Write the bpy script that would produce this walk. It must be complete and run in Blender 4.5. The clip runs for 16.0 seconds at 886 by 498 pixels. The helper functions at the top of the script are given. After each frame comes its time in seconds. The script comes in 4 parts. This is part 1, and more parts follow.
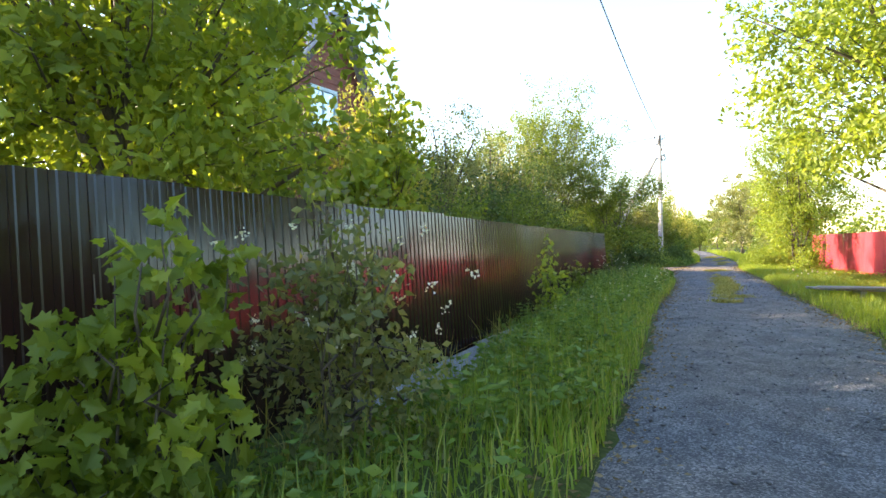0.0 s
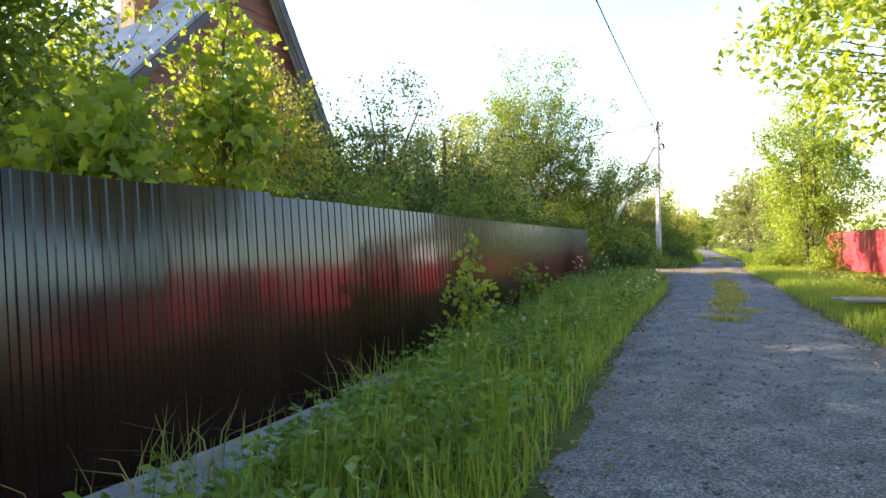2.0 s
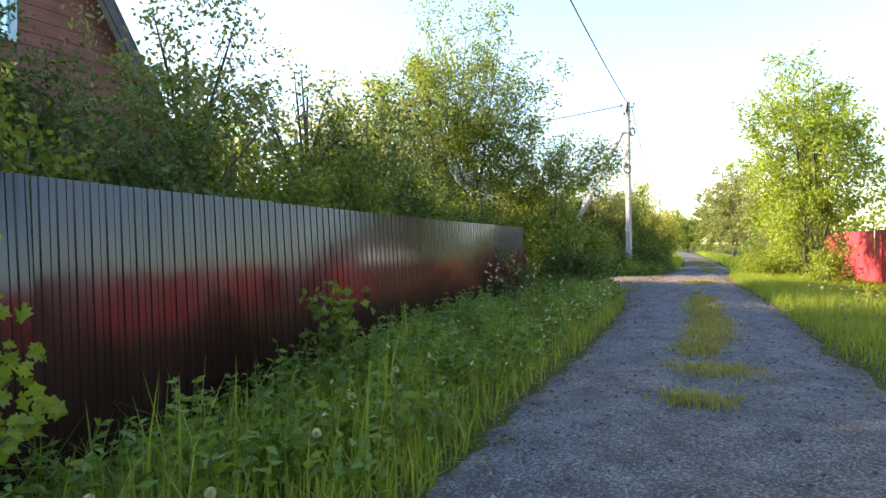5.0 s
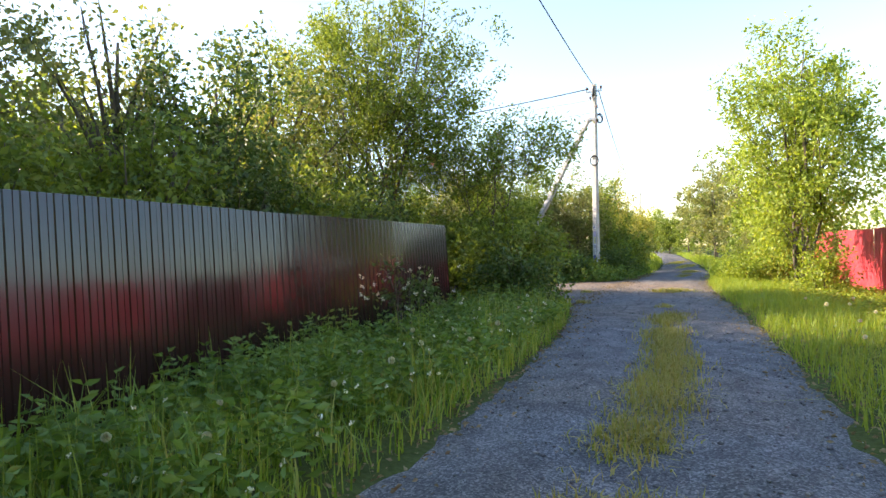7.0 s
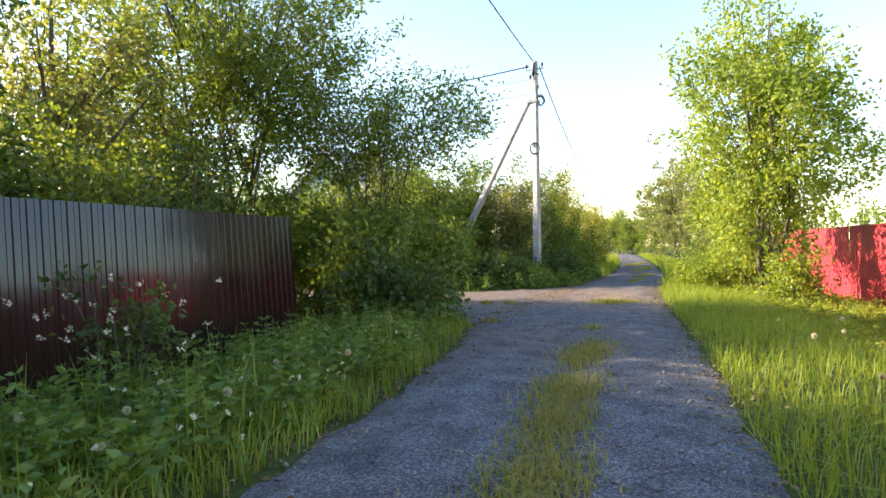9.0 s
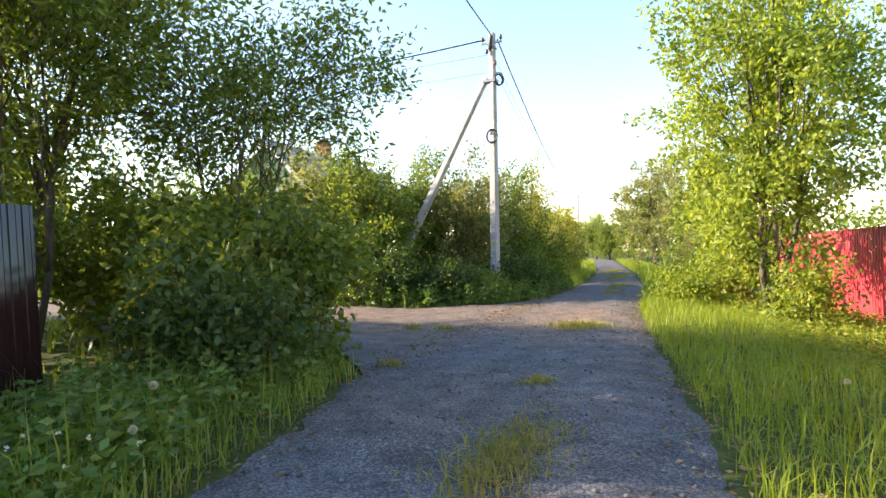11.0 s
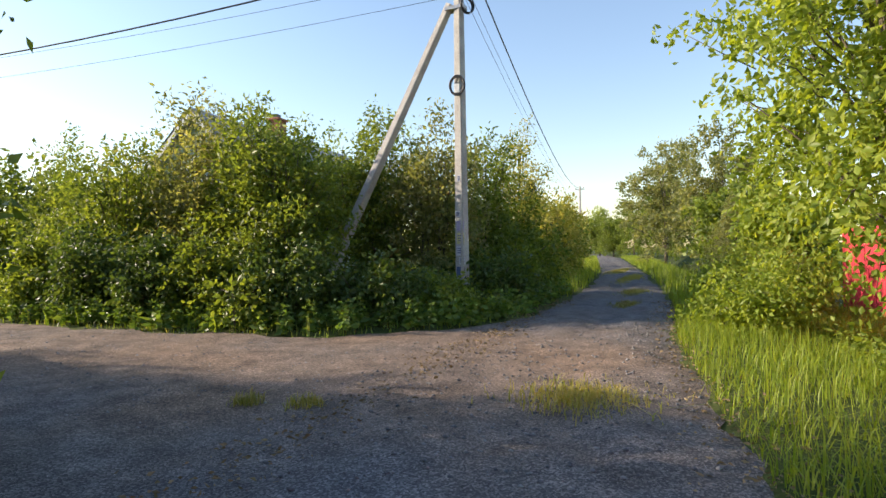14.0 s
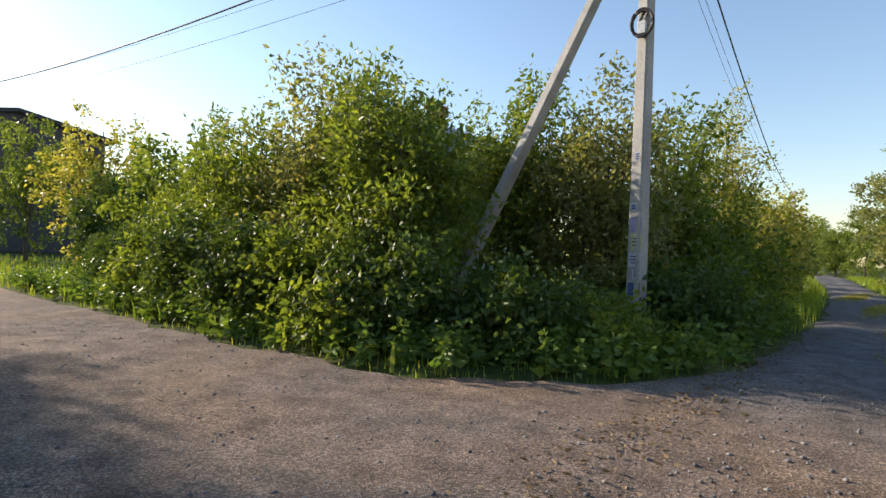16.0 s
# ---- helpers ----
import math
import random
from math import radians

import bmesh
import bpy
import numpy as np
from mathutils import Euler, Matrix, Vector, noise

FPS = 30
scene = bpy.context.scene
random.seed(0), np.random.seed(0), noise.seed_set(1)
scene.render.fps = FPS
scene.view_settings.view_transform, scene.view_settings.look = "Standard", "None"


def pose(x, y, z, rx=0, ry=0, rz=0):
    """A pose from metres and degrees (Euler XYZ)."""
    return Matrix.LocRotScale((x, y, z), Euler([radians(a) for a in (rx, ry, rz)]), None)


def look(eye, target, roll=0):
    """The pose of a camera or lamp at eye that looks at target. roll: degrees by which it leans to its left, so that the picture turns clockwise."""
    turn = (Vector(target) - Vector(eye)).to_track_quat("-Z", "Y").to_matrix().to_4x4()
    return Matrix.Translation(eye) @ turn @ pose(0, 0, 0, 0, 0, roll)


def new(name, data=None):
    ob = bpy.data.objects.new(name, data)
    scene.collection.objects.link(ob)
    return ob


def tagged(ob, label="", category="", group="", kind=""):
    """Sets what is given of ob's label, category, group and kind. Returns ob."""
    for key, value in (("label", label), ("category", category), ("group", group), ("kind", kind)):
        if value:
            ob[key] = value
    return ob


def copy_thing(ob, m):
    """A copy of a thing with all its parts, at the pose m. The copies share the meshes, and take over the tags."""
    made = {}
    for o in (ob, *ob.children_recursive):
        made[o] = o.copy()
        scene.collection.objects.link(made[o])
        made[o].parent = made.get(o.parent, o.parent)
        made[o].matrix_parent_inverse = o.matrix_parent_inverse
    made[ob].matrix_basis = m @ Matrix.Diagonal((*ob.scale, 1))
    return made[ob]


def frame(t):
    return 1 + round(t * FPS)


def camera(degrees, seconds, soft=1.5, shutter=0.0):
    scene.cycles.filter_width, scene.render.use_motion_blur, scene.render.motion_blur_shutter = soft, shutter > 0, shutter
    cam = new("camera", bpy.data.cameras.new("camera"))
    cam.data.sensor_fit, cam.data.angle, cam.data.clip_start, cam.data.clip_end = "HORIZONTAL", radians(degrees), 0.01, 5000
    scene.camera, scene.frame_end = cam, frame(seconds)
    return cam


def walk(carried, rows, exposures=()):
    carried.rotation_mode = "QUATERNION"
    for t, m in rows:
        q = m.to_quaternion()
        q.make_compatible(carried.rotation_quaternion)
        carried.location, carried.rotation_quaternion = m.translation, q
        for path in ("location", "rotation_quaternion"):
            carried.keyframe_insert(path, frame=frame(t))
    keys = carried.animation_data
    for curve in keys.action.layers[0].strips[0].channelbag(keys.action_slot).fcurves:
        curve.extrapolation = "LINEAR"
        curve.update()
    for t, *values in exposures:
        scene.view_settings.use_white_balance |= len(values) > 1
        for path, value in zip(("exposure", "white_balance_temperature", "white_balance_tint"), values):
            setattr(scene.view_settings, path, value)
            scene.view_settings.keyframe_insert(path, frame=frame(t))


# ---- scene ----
cam = camera(75.2, 16.0, soft=1.5)
PATH = [
    (0, (1.342, -3.621, 1.259), (0.315, -1.905, 1.25), -0.7),
    (0.5, (1.299, -2.751, 1.254), (0.253, -1.046, 1.244), -0.8),
    (1, (1.254, -1.875, 1.248), (0.197, -0.177, 1.236), -0.8),
    (1.5, (1.206, -0.993, 1.242), (0.16, 0.711, 1.23), -0.8),
    (2, (1.155, -0.104, 1.237), (0.11, 1.601, 1.224), -0.7),
    (2.5, (1.098, 0.787, 1.232), (0.062, 2.497, 1.225), -0.8),
    (3, (1.015, 1.679, 1.223), (-0.021, 3.389, 1.211), -0.7),
    (3.5, (0.932, 2.566, 1.213), (-0.102, 4.277, 1.205), -0.7),
    (4, (0.849, 3.443, 1.207), (-0.186, 5.155, 1.196), -0.6),
    (4.2, (0.827, 3.79, 1.207), (-0.202, 5.505, 1.192), -0.5),
    (6.3, (0.711, 7.381, 1.233), (-0.265, 9.127, 1.245), -0.9),
    (6.5, (0.702, 7.729, 1.233), (-0.27, 9.477, 1.234), -0.9),
    (7, (0.684, 8.617, 1.232), (-0.281, 10.369, 1.23), -0.8),
    (7.5, (0.673, 9.512, 1.23), (-0.286, 11.267, 1.229), -0.8),
    (8, (0.685, 10.399, 1.227), (-0.25, 12.167, 1.225), -0.8),
    (8.5, (0.712, 11.266, 1.222), (-0.192, 13.05, 1.225), -0.8),
    (9, (0.744, 12.126, 1.217), (-0.128, 13.925, 1.216), -0.8),
    (9.5, (0.754, 12.981, 1.22), (-0.104, 14.787, 1.221), -0.8),
    (10, (0.727, 13.832, 1.231), (-0.121, 15.643, 1.232), -0.7),
    (10.2, (0.683, 14.157, 1.233), (-0.156, 15.973, 1.244), -0.7),
    (12.3, (-0.093, 17.421, 1.231), (-0.888, 19.256, 1.243), -0.7),
    (12.5, (-0.157, 17.74, 1.231), (-0.96, 19.572, 1.234), -0.8),
    (13, (-0.286, 18.557, 1.233), (-1.091, 20.388, 1.235), -0.8),
    (13.5, (-0.38, 19.384, 1.236), (-1.198, 21.209, 1.238), -0.9),
    (14, (-0.458, 20.205, 1.243), (-1.275, 22.031, 1.246), -0.8),
    (14.5, (-0.593, 20.981, 1.249), (-1.441, 22.792, 1.257), -0.9),
    (15, (-0.803, 21.727, 1.252), (-1.716, 23.506, 1.257), -0.4),
    (15.5, (-1.142, 22.408, 1.248), (-2.262, 24.065, 1.252), 0.1),
    (16, (-1.544, 23.071, 1.25), (-2.867, 24.571, 1.255), 2.2),
]
walk(cam, [(t, look(e, g, r)) for t, e, g, r in PATH],
     [(0, 2.1, 6700, 17), (4, 1.85, 6700, 17), (7, 1.75, 6700, 17), (10, 1.65, 6700, 17), (12.5, 1.4, 6700, 17), (14.5, 0.68, 6600, 16), (16, 0.55, 6400, 15)])

# ---- light and air ----
SUN = Vector((-0.95, -0.26, 0.40)).normalized()
world = bpy.data.worlds.new("sky")
scene.world = world
world.use_nodes = True
wn = world.node_tree
sky = wn.nodes.new("ShaderNodeTexSky")
sky.sky_type, sky.sun_disc = "NISHITA", False
sky.sun_elevation = math.asin(SUN.z)
sky.sun_rotation = math.atan2(SUN.x, SUN.y) % (2 * math.pi)
sky.air_density, sky.dust_density, sky.ozone_density = 1.25, 0.45, 2.0
wn.nodes["Background"].inputs["Strength"].default_value = 0.15
wn.links.new(sky.outputs[0], wn.nodes["Background"].inputs["Color"])
sun = new("sun", bpy.data.lights.new("sun", "SUN"))
sun.data.energy, sun.data.angle, sun.data.color = 5.0, radians(0.6), (1.0, 0.86, 0.66)
sun.matrix_world = look((-30, -5, 30), Vector((-30, -5, 30)) - SUN)


# ---- materials ----
def material(name):
    m = bpy.data.materials.new(name)
    m.use_nodes = True
    nt = m.node_tree
    return m, nt, nt.nodes["Principled BSDF"]


def noise_node(nt, scale, detail=4.0, coords="Object", stretch=None):
    tc = nt.nodes.new("ShaderNodeTexCoord")
    n = nt.nodes.new("ShaderNodeTexNoise")
    n.inputs["Scale"].default_value, n.inputs["Detail"].default_value = scale, detail
    out = tc.outputs[coords]
    if stretch:
        mp = nt.nodes.new("ShaderNodeMapping")
        mp.inputs["Scale"].default_value = stretch
        nt.links.new(out, mp.inputs[0])
        out = mp.outputs[0]
    nt.links.new(out, n.inputs["Vector"])
    return n.outputs["Fac"]


def ramp(nt, fac, stops):
    r = nt.nodes.new("ShaderNodeValToRGB")
    e = r.color_ramp.elements
    while len(e) < len(stops):
        e.new(0.5)
    for k, (p, c) in enumerate(stops):
        e[k].position, e[k].color = p, (*c, 1)
    nt.links.new(fac, r.inputs[0])
    return r.outputs[0]


def mix(nt, fac, a, b, kind="MIX"):
    n = nt.nodes.new("ShaderNodeMix")
    n.data_type, n.blend_type = "RGBA", kind
    for sock, v in ((n.inputs[0], fac), (n.inputs[6], a), (n.inputs[7], b)):
        if isinstance(v, (int, float)):
            sock.default_value = v
        elif isinstance(v, tuple):
            sock.default_value = (*v, 1)
        else:
            nt.links.new(v, sock)
    return n.outputs[2]


def bump(nt, height, bsdf, strength=0.4, distance=0.01):
    b = nt.nodes.new("ShaderNodeBump")
    b.inputs["Strength"].default_value, b.inputs["Distance"].default_value = strength, distance
    nt.links.new(height, b.inputs["Height"])
    nt.links.new(b.outputs[0], bsdf.inputs["Normal"])


def surface(name, dark, light, scale=3.0, fine=40.0, rough=0.7, metal=0.0, relief=0.3, stretch=None, depth=0.004, spec=0.5):
    """A worn surface: colour at two scales and a fine relief."""
    m, nt, b = material(name)
    big, small = noise_node(nt, scale, 5, stretch=stretch), noise_node(nt, fine, 3, stretch=stretch)
    c = ramp(nt, big, [(0.3, dark), (0.7, light)])
    g = ramp(nt, small, [(0.25, (0.62, 0.62, 0.62)), (0.75, (1.2, 1.2, 1.2))])
    nt.links.new(mix(nt, 1.0, c, g, "MULTIPLY"), b.inputs["Base Color"])
    b.inputs["Roughness"].default_value, b.inputs["Metallic"].default_value = rough, metal
    b.inputs["Specular IOR Level"].default_value = spec
    bump(nt, small, b, relief, depth)
    return m


def leafy(name, colours, through_light=0.52, rough=0.45, spec=0.35, tone=((0.92, 0.82, 0.76), (1.36, 1.14, 1.06))):
    """Leaves: each one its own shade, with light coming through."""
    m, nt, b = material(name)
    geo = nt.nodes.new("ShaderNodeNewGeometry")
    k = len(colours) - 1
    c = ramp(nt, geo.outputs["Random Per Island"], [(i / k, col) for i, col in enumerate(colours)])
    patch = ramp(nt, noise_node(nt, 0.9, 2), [(0.3, tone[0]), (0.7, tone[1])])
    c = mix(nt, 1.0, c, patch, "MULTIPLY")
    nt.links.new(c, b.inputs["Base Color"])
    b.inputs["Roughness"].default_value, b.inputs["Specular IOR Level"].default_value = rough, spec
    tr = nt.nodes.new("ShaderNodeBsdfTranslucent")
    warm = mix(nt, 1.0, c, (1.6, 1.42, 0.52), "MULTIPLY")
    nt.links.new(warm, tr.inputs["Color"])
    ms = nt.nodes.new("ShaderNodeMixShader")
    ms.inputs[0].default_value = through_light
    nt.links.new(b.outputs[0], ms.inputs[1])
    nt.links.new(tr.outputs[0], ms.inputs[2])
    nt.links.new(ms.outputs[0], nt.nodes["Material Output"].inputs["Surface"])
    return m


LEAF_DARK = leafy("leaf_dark_green", [(0.038, 0.085, 0.024), (0.066, 0.132, 0.034), (0.105, 0.18, 0.048)], 0.34)
LEAF_MID = leafy("leaf_mid_green", [(0.078, 0.142, 0.028), (0.132, 0.218, 0.044), (0.205, 0.305, 0.062)], 0.48)
LEAF_LIGHT = leafy("leaf_light_green", [(0.132, 0.225, 0.039), (0.212, 0.330, 0.053), (0.291, 0.409, 0.079)])
LEAF_YELLOW = leafy("leaf_yellow_green", [(0.18, 0.24, 0.055), (0.26, 0.31, 0.08), (0.35, 0.38, 0.13)])
LEAF_SILVER = leafy("leaf_silver_green", [(0.120, 0.168, 0.072), (0.180, 0.240, 0.108), (0.264, 0.312, 0.156)])
NEEDLE = leafy("needle_green", [(0.02, 0.05, 0.018), (0.04, 0.08, 0.025), (0.06, 0.1, 0.03)], 0.2)
GRASS = leafy("grass_blade", [(0.100, 0.200, 0.029), (0.157, 0.286, 0.043), (0.229, 0.358, 0.064), (0.315, 0.372, 0.114)], 0.4)
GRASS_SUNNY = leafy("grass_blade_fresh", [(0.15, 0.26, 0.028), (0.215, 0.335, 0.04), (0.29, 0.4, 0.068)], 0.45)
GRASS_DRY = leafy("grass_blade_dry", [(0.22, 0.26, 0.06), (0.34, 0.33, 0.12), (0.2, 0.27, 0.05)], 0.35)
HERB = leafy("herb_leaf", [(0.07, 0.155, 0.035), (0.115, 0.23, 0.05), (0.17, 0.29, 0.07)], 0.35)
LITTER = leafy("dead_leaf", [(0.2, 0.14, 0.08), (0.32, 0.25, 0.15), (0.14, 0.1, 0.06)], 0.1, 0.8, 0.1, tone=((0.85, 0.85, 0.85), (1.1, 1.1, 1.1)))
BLOSSOM = leafy("white_blossom", [(0.7, 0.7, 0.6), (0.8, 0.8, 0.74)], 0.3, tone=((0.85, 0.85, 0.85), (1.1, 1.1, 1.1)))
SEEDBALL = leafy("seed_fluff", [(0.62, 0.62, 0.6), (0.75, 0.75, 0.72)], 0.4, 0.9, 0.1, tone=((0.85, 0.85, 0.85), (1.1, 1.1, 1.1)))
BARK = surface("grey_brown_bark", (0.07, 0.055, 0.04), (0.17, 0.14, 0.1), 4, 30, 0.9, relief=0.8, stretch=(3, 3, 0.6), depth=0.01)
EARTH = surface("soil", (0.05, 0.07, 0.02), (0.1, 0.12, 0.035), 1.3, 25, 0.95, relief=0.7, depth=0.02, spec=0.1)
CONCRETE = surface("weathered_concrete", (0.34, 0.33, 0.31), (0.5, 0.49, 0.46), 2.5, 60, 0.85, relief=0.4)
SLATE = surface("grey_slab", (0.2, 0.21, 0.22), (0.34, 0.35, 0.36), 3, 45, 0.85, relief=0.4)
RUBBER = surface("black_rubber", (0.012, 0.012, 0.013), (0.03, 0.03, 0.032), 8, 60, 0.5, relief=0.1)
STEEL = surface("galvanised_steel", (0.3, 0.3, 0.31), (0.48, 0.48, 0.48), 12, 70, 0.45, 0.8, 0.15)
WOOD_GREY = surface("weathered_wood", (0.2, 0.19, 0.18), (0.36, 0.34, 0.31), 3, 40, 0.85, relief=0.5, stretch=(0.5, 6, 6))
WOOD_BROWN = surface("red_brown_boards", (0.13, 0.045, 0.035), (0.22, 0.085, 0.065), 2, 30, 0.75, relief=0.4, stretch=(1, 1, 5))
PAINT_BLUE = surface("pale_blue_paint", (0.3, 0.5, 0.62), (0.45, 0.63, 0.72), 4, 50, 0.5, relief=0.1)
PAINT_WHITE = surface("white_paint", (0.68, 0.68, 0.66), (0.8, 0.8, 0.78), 4, 40, 0.55, relief=0.1)
ROOF_GREY = surface("grey_corrugated_roof", (0.26, 0.27, 0.3), (0.42, 0.43, 0.46), 1.2, 25, 0.7, relief=0.3)
PAINT_GREEN = surface("pale_green_paint", (0.36, 0.46, 0.34), (0.46, 0.56, 0.42), 1.5, 25, 0.6, relief=0.2)
ROOF_DARK = surface("dark_slate_roof", (0.05, 0.055, 0.07), (0.09, 0.095, 0.11), 1, 20, 0.6, relief=0.2)
BRICK = surface("red_brick", (0.24, 0.09, 0.05), (0.36, 0.15, 0.09), 5, 30, 0.85, relief=0.5)
FRAME_DARK = surface("dark_trim", (0.03, 0.025, 0.03), (0.06, 0.05, 0.055), 4, 40, 0.6, relief=0.2)
PORCELAIN = surface("brown_porcelain", (0.06, 0.025, 0.018), (0.11, 0.05, 0.03), 9, 50, 0.25, relief=0.05)
PAPER = surface("pasted_paper", (0.5, 0.52, 0.6), (0.68, 0.68, 0.72), 9, 60, 0.9, relief=0.2)
PAPER_LILAC = surface("lilac_paper", (0.36, 0.32, 0.55), (0.5, 0.45, 0.64), 9, 60, 0.9, relief=0.2)
PAPER_YELLOW = surface("yellow_paper", (0.58, 0.55, 0.2), (0.68, 0.64, 0.34), 9, 60, 0.9, relief=0.2)
PAINT_DARKBLUE = surface("dark_blue_paint", (0.05, 0.08, 0.2), (0.1, 0.14, 0.3), 12, 60, 0.7, relief=0.2)


def sheet_metal(name, dark, light, rough_low, rough_high, coat=0.0, reflection_tint=(1.0, 1.0, 1.0)):
    m, nt, b = material(name)
    oi = nt.nodes.new("ShaderNodeObjectInfo")
    big = noise_node(nt, 1.2, 4, stretch=(1, 1, 0.35))
    c = ramp(nt, big, [(0.3, dark), (0.7, light)])
    tone = ramp(nt, oi.outputs["Random"], [(0.0, (0.82, 0.82, 0.82)), (1.0, (1.12, 1.12, 1.12))])
    spots = ramp(nt, noise_node(nt, 55, 2), [(0.72, (1, 1, 1)), (0.8, (2.2, 2.0, 1.9))])
    c = mix(nt, 1.0, mix(nt, 1.0, c, tone, "MULTIPLY"), spots, "MULTIPLY")
    nt.links.new(c, b.inputs["Base Color"])
    r = ramp(nt, noise_node(nt, 2.5, 5, stretch=(1, 1, 0.4)), [(0.3, (rough_low,) * 3), (0.7, (rough_high,) * 3)])
    nt.links.new(r, b.inputs["Roughness"])
    b.inputs["Specular IOR Level"].default_value = 0.5
    # colour laid over everything the sheet mirrors
    b.inputs["Specular Tint"].default_value = (*reflection_tint, 1)
    b.inputs["Coat Weight"].default_value, b.inputs["Coat Roughness"].default_value = coat, 0.1
    bump(nt, noise_node(nt, 3.0, 2, stretch=(3, 1, 0.4)), b, 0.22, 0.012)
    return m


# blue painted into the brown sheet's reflections, standing in for a bluer mirrored sky
FENCE_BROWN = sheet_metal("brown_coated_sheet", (0.022, 0.01, 0.008), (0.036, 0.016, 0.013), 0.1, 0.2, reflection_tint=(0.55, 0.78, 1.0))
FENCE_RED = sheet_metal("red_coated_sheet", (0.4, 0.022, 0.035), (0.52, 0.04, 0.058), 0.4, 0.6)


def gravel(name):
    m, nt, b = material(name)
    tc = nt.nodes.new("ShaderNodeTexCoord")
    vor = nt.nodes.new("ShaderNodeTexVoronoi")
    vor.inputs["Scale"].default_value = 85
    nt.links.new(tc.outputs["Object"], vor.inputs["Vector"])
    stone = ramp(nt, vor.outputs["Color"], [(0.0, (0.05, 0.054, 0.06)), (0.5, (0.108, 0.115, 0.124)), (1.0, (0.29, 0.297, 0.305))])
    wide = ramp(nt, noise_node(nt, 0.35, 5), [(0.4, (1.0, 1.0, 1.03)), (0.64, (1.18, 1.04, 0.92))])
    mid = ramp(nt, noise_node(nt, 3.0, 6), [(0.3, (0.6, 0.6, 0.6)), (0.7, (1.2, 1.2, 1.2))])
    # brown earth worn up where the side road crosses
    xyz = nt.nodes.new("ShaderNodeSeparateXYZ")
    nt.links.new(tc.outputs["Object"], xyz.inputs[0])
    far = nt.nodes.new("ShaderNodeMath")
    far.operation = "MULTIPLY_ADD"
    nt.links.new(noise_node(nt, 0.8, 4), far.inputs[0])
    far.inputs[1].default_value = 3.0
    nt.links.new(xyz.outputs["Y"], far.inputs[2])
    scaled = nt.nodes.new("ShaderNodeMath")
    scaled.operation = "DIVIDE"
    nt.links.new(far.outputs[0], scaled.inputs[0])
    scaled.inputs[1].default_value = 50
    earth = ramp(nt, scaled.outputs[0], [(0.48, (1, 1, 1)), (0.52, (1.5, 1.14, 0.86)), (0.58, (1.5, 1.14, 0.86)), (0.64, (1.05, 1.0, 0.97))])
    c = mix(nt, 1.0, mix(nt, 1.0, mix(nt, 1.0, stone, earth, "MULTIPLY"), wide, "MULTIPLY"), mid, "MULTIPLY")
    nt.links.new(c, b.inputs["Base Color"])
    b.inputs["Roughness"].default_value, b.inputs["Specular IOR Level"].default_value = 0.9, 0.25
    add = nt.nodes.new("ShaderNodeMath")
    nt.links.new(vor.outputs["Distance"], add.inputs[0])
    nt.links.new(noise_node(nt, 120, 3), add.inputs[1])
    bump(nt, add.outputs[0], b, 0.65, 0.008)
    return m


GRAVEL = gravel("crushed_gravel")
PEBBLE = leafy("pebble", [(0.1, 0.1, 0.11), (0.17, 0.17, 0.175), (0.3, 0.29, 0.28)], 0.0, 0.85, 0.3, tone=((0.85, 0.85, 0.85), (1.1, 1.1, 1.1)))
glass_m, _nt, _b = material("window_glass")
_b.inputs["Base Color"].default_value = (0.5, 0.62, 0.7, 1)
_b.inputs["Roughness"].default_value, _b.inputs["Metallic"].default_value = 0.08, 0.6


# ---- mesh helpers ----
def mesh_of(name, verts, faces, mat, smooth=False):
    me = bpy.data.meshes.new(name)
    me.from_pydata([tuple(v) for v in verts], [], faces)
    me.materials.append(mat)
    if smooth:
        me.polygons.foreach_set("use_smooth", [True] * len(me.polygons))
    me.update()
    return me


def fast_mesh(name, verts, tris, mat):
    """A triangle mesh from number arrays."""
    me = bpy.data.meshes.new(name)
    n, k = len(verts), len(tris)
    me.vertices.add(n)
    me.vertices.foreach_set("co", np.ascontiguousarray(verts, np.float32).ravel())
    me.loops.add(3 * k)
    me.loops.foreach_set("vertex_index", np.ascontiguousarray(tris, np.int32).ravel())
    me.polygons.add(k)
    me.polygons.foreach_set("loop_start", np.arange(0, 3 * k, 3, dtype=np.int32))
    me.polygons.foreach_set("loop_total", np.full(k, 3, np.int32))
    me.materials.append(mat)
    me.update(calc_edges=True)
    return me


def part(name, me, parent=None, label="", m=None):
    ob = new(name, me)
    if parent:
        ob.parent = parent
    if m is not None:
        ob.matrix_basis = m
    if label:
        ob["label"] = label
    return ob


def thing(name, at, label, category, group="", kind=""):
    ob = new(name)
    ob.empty_display_size = 0.1
    ob.location = at
    return tagged(ob, label, category, group, kind)


def box(name, lo, hi, mat, bevel=0.006):
    bm = bmesh.new()
    bmesh.ops.create_cube(bm, size=1)
    for v in bm.verts:
        v.co = [lo[i] + (v.co[i] + 0.5) * (hi[i] - lo[i]) for i in range(3)]
    if bevel:
        bmesh.ops.bevel(bm, geom=bm.edges[:], offset=bevel, segments=1, affect="EDGES")
    me = bpy.data.meshes.new(name)
    bm.to_mesh(me)
    bm.free()
    me.materials.append(mat)
    return me


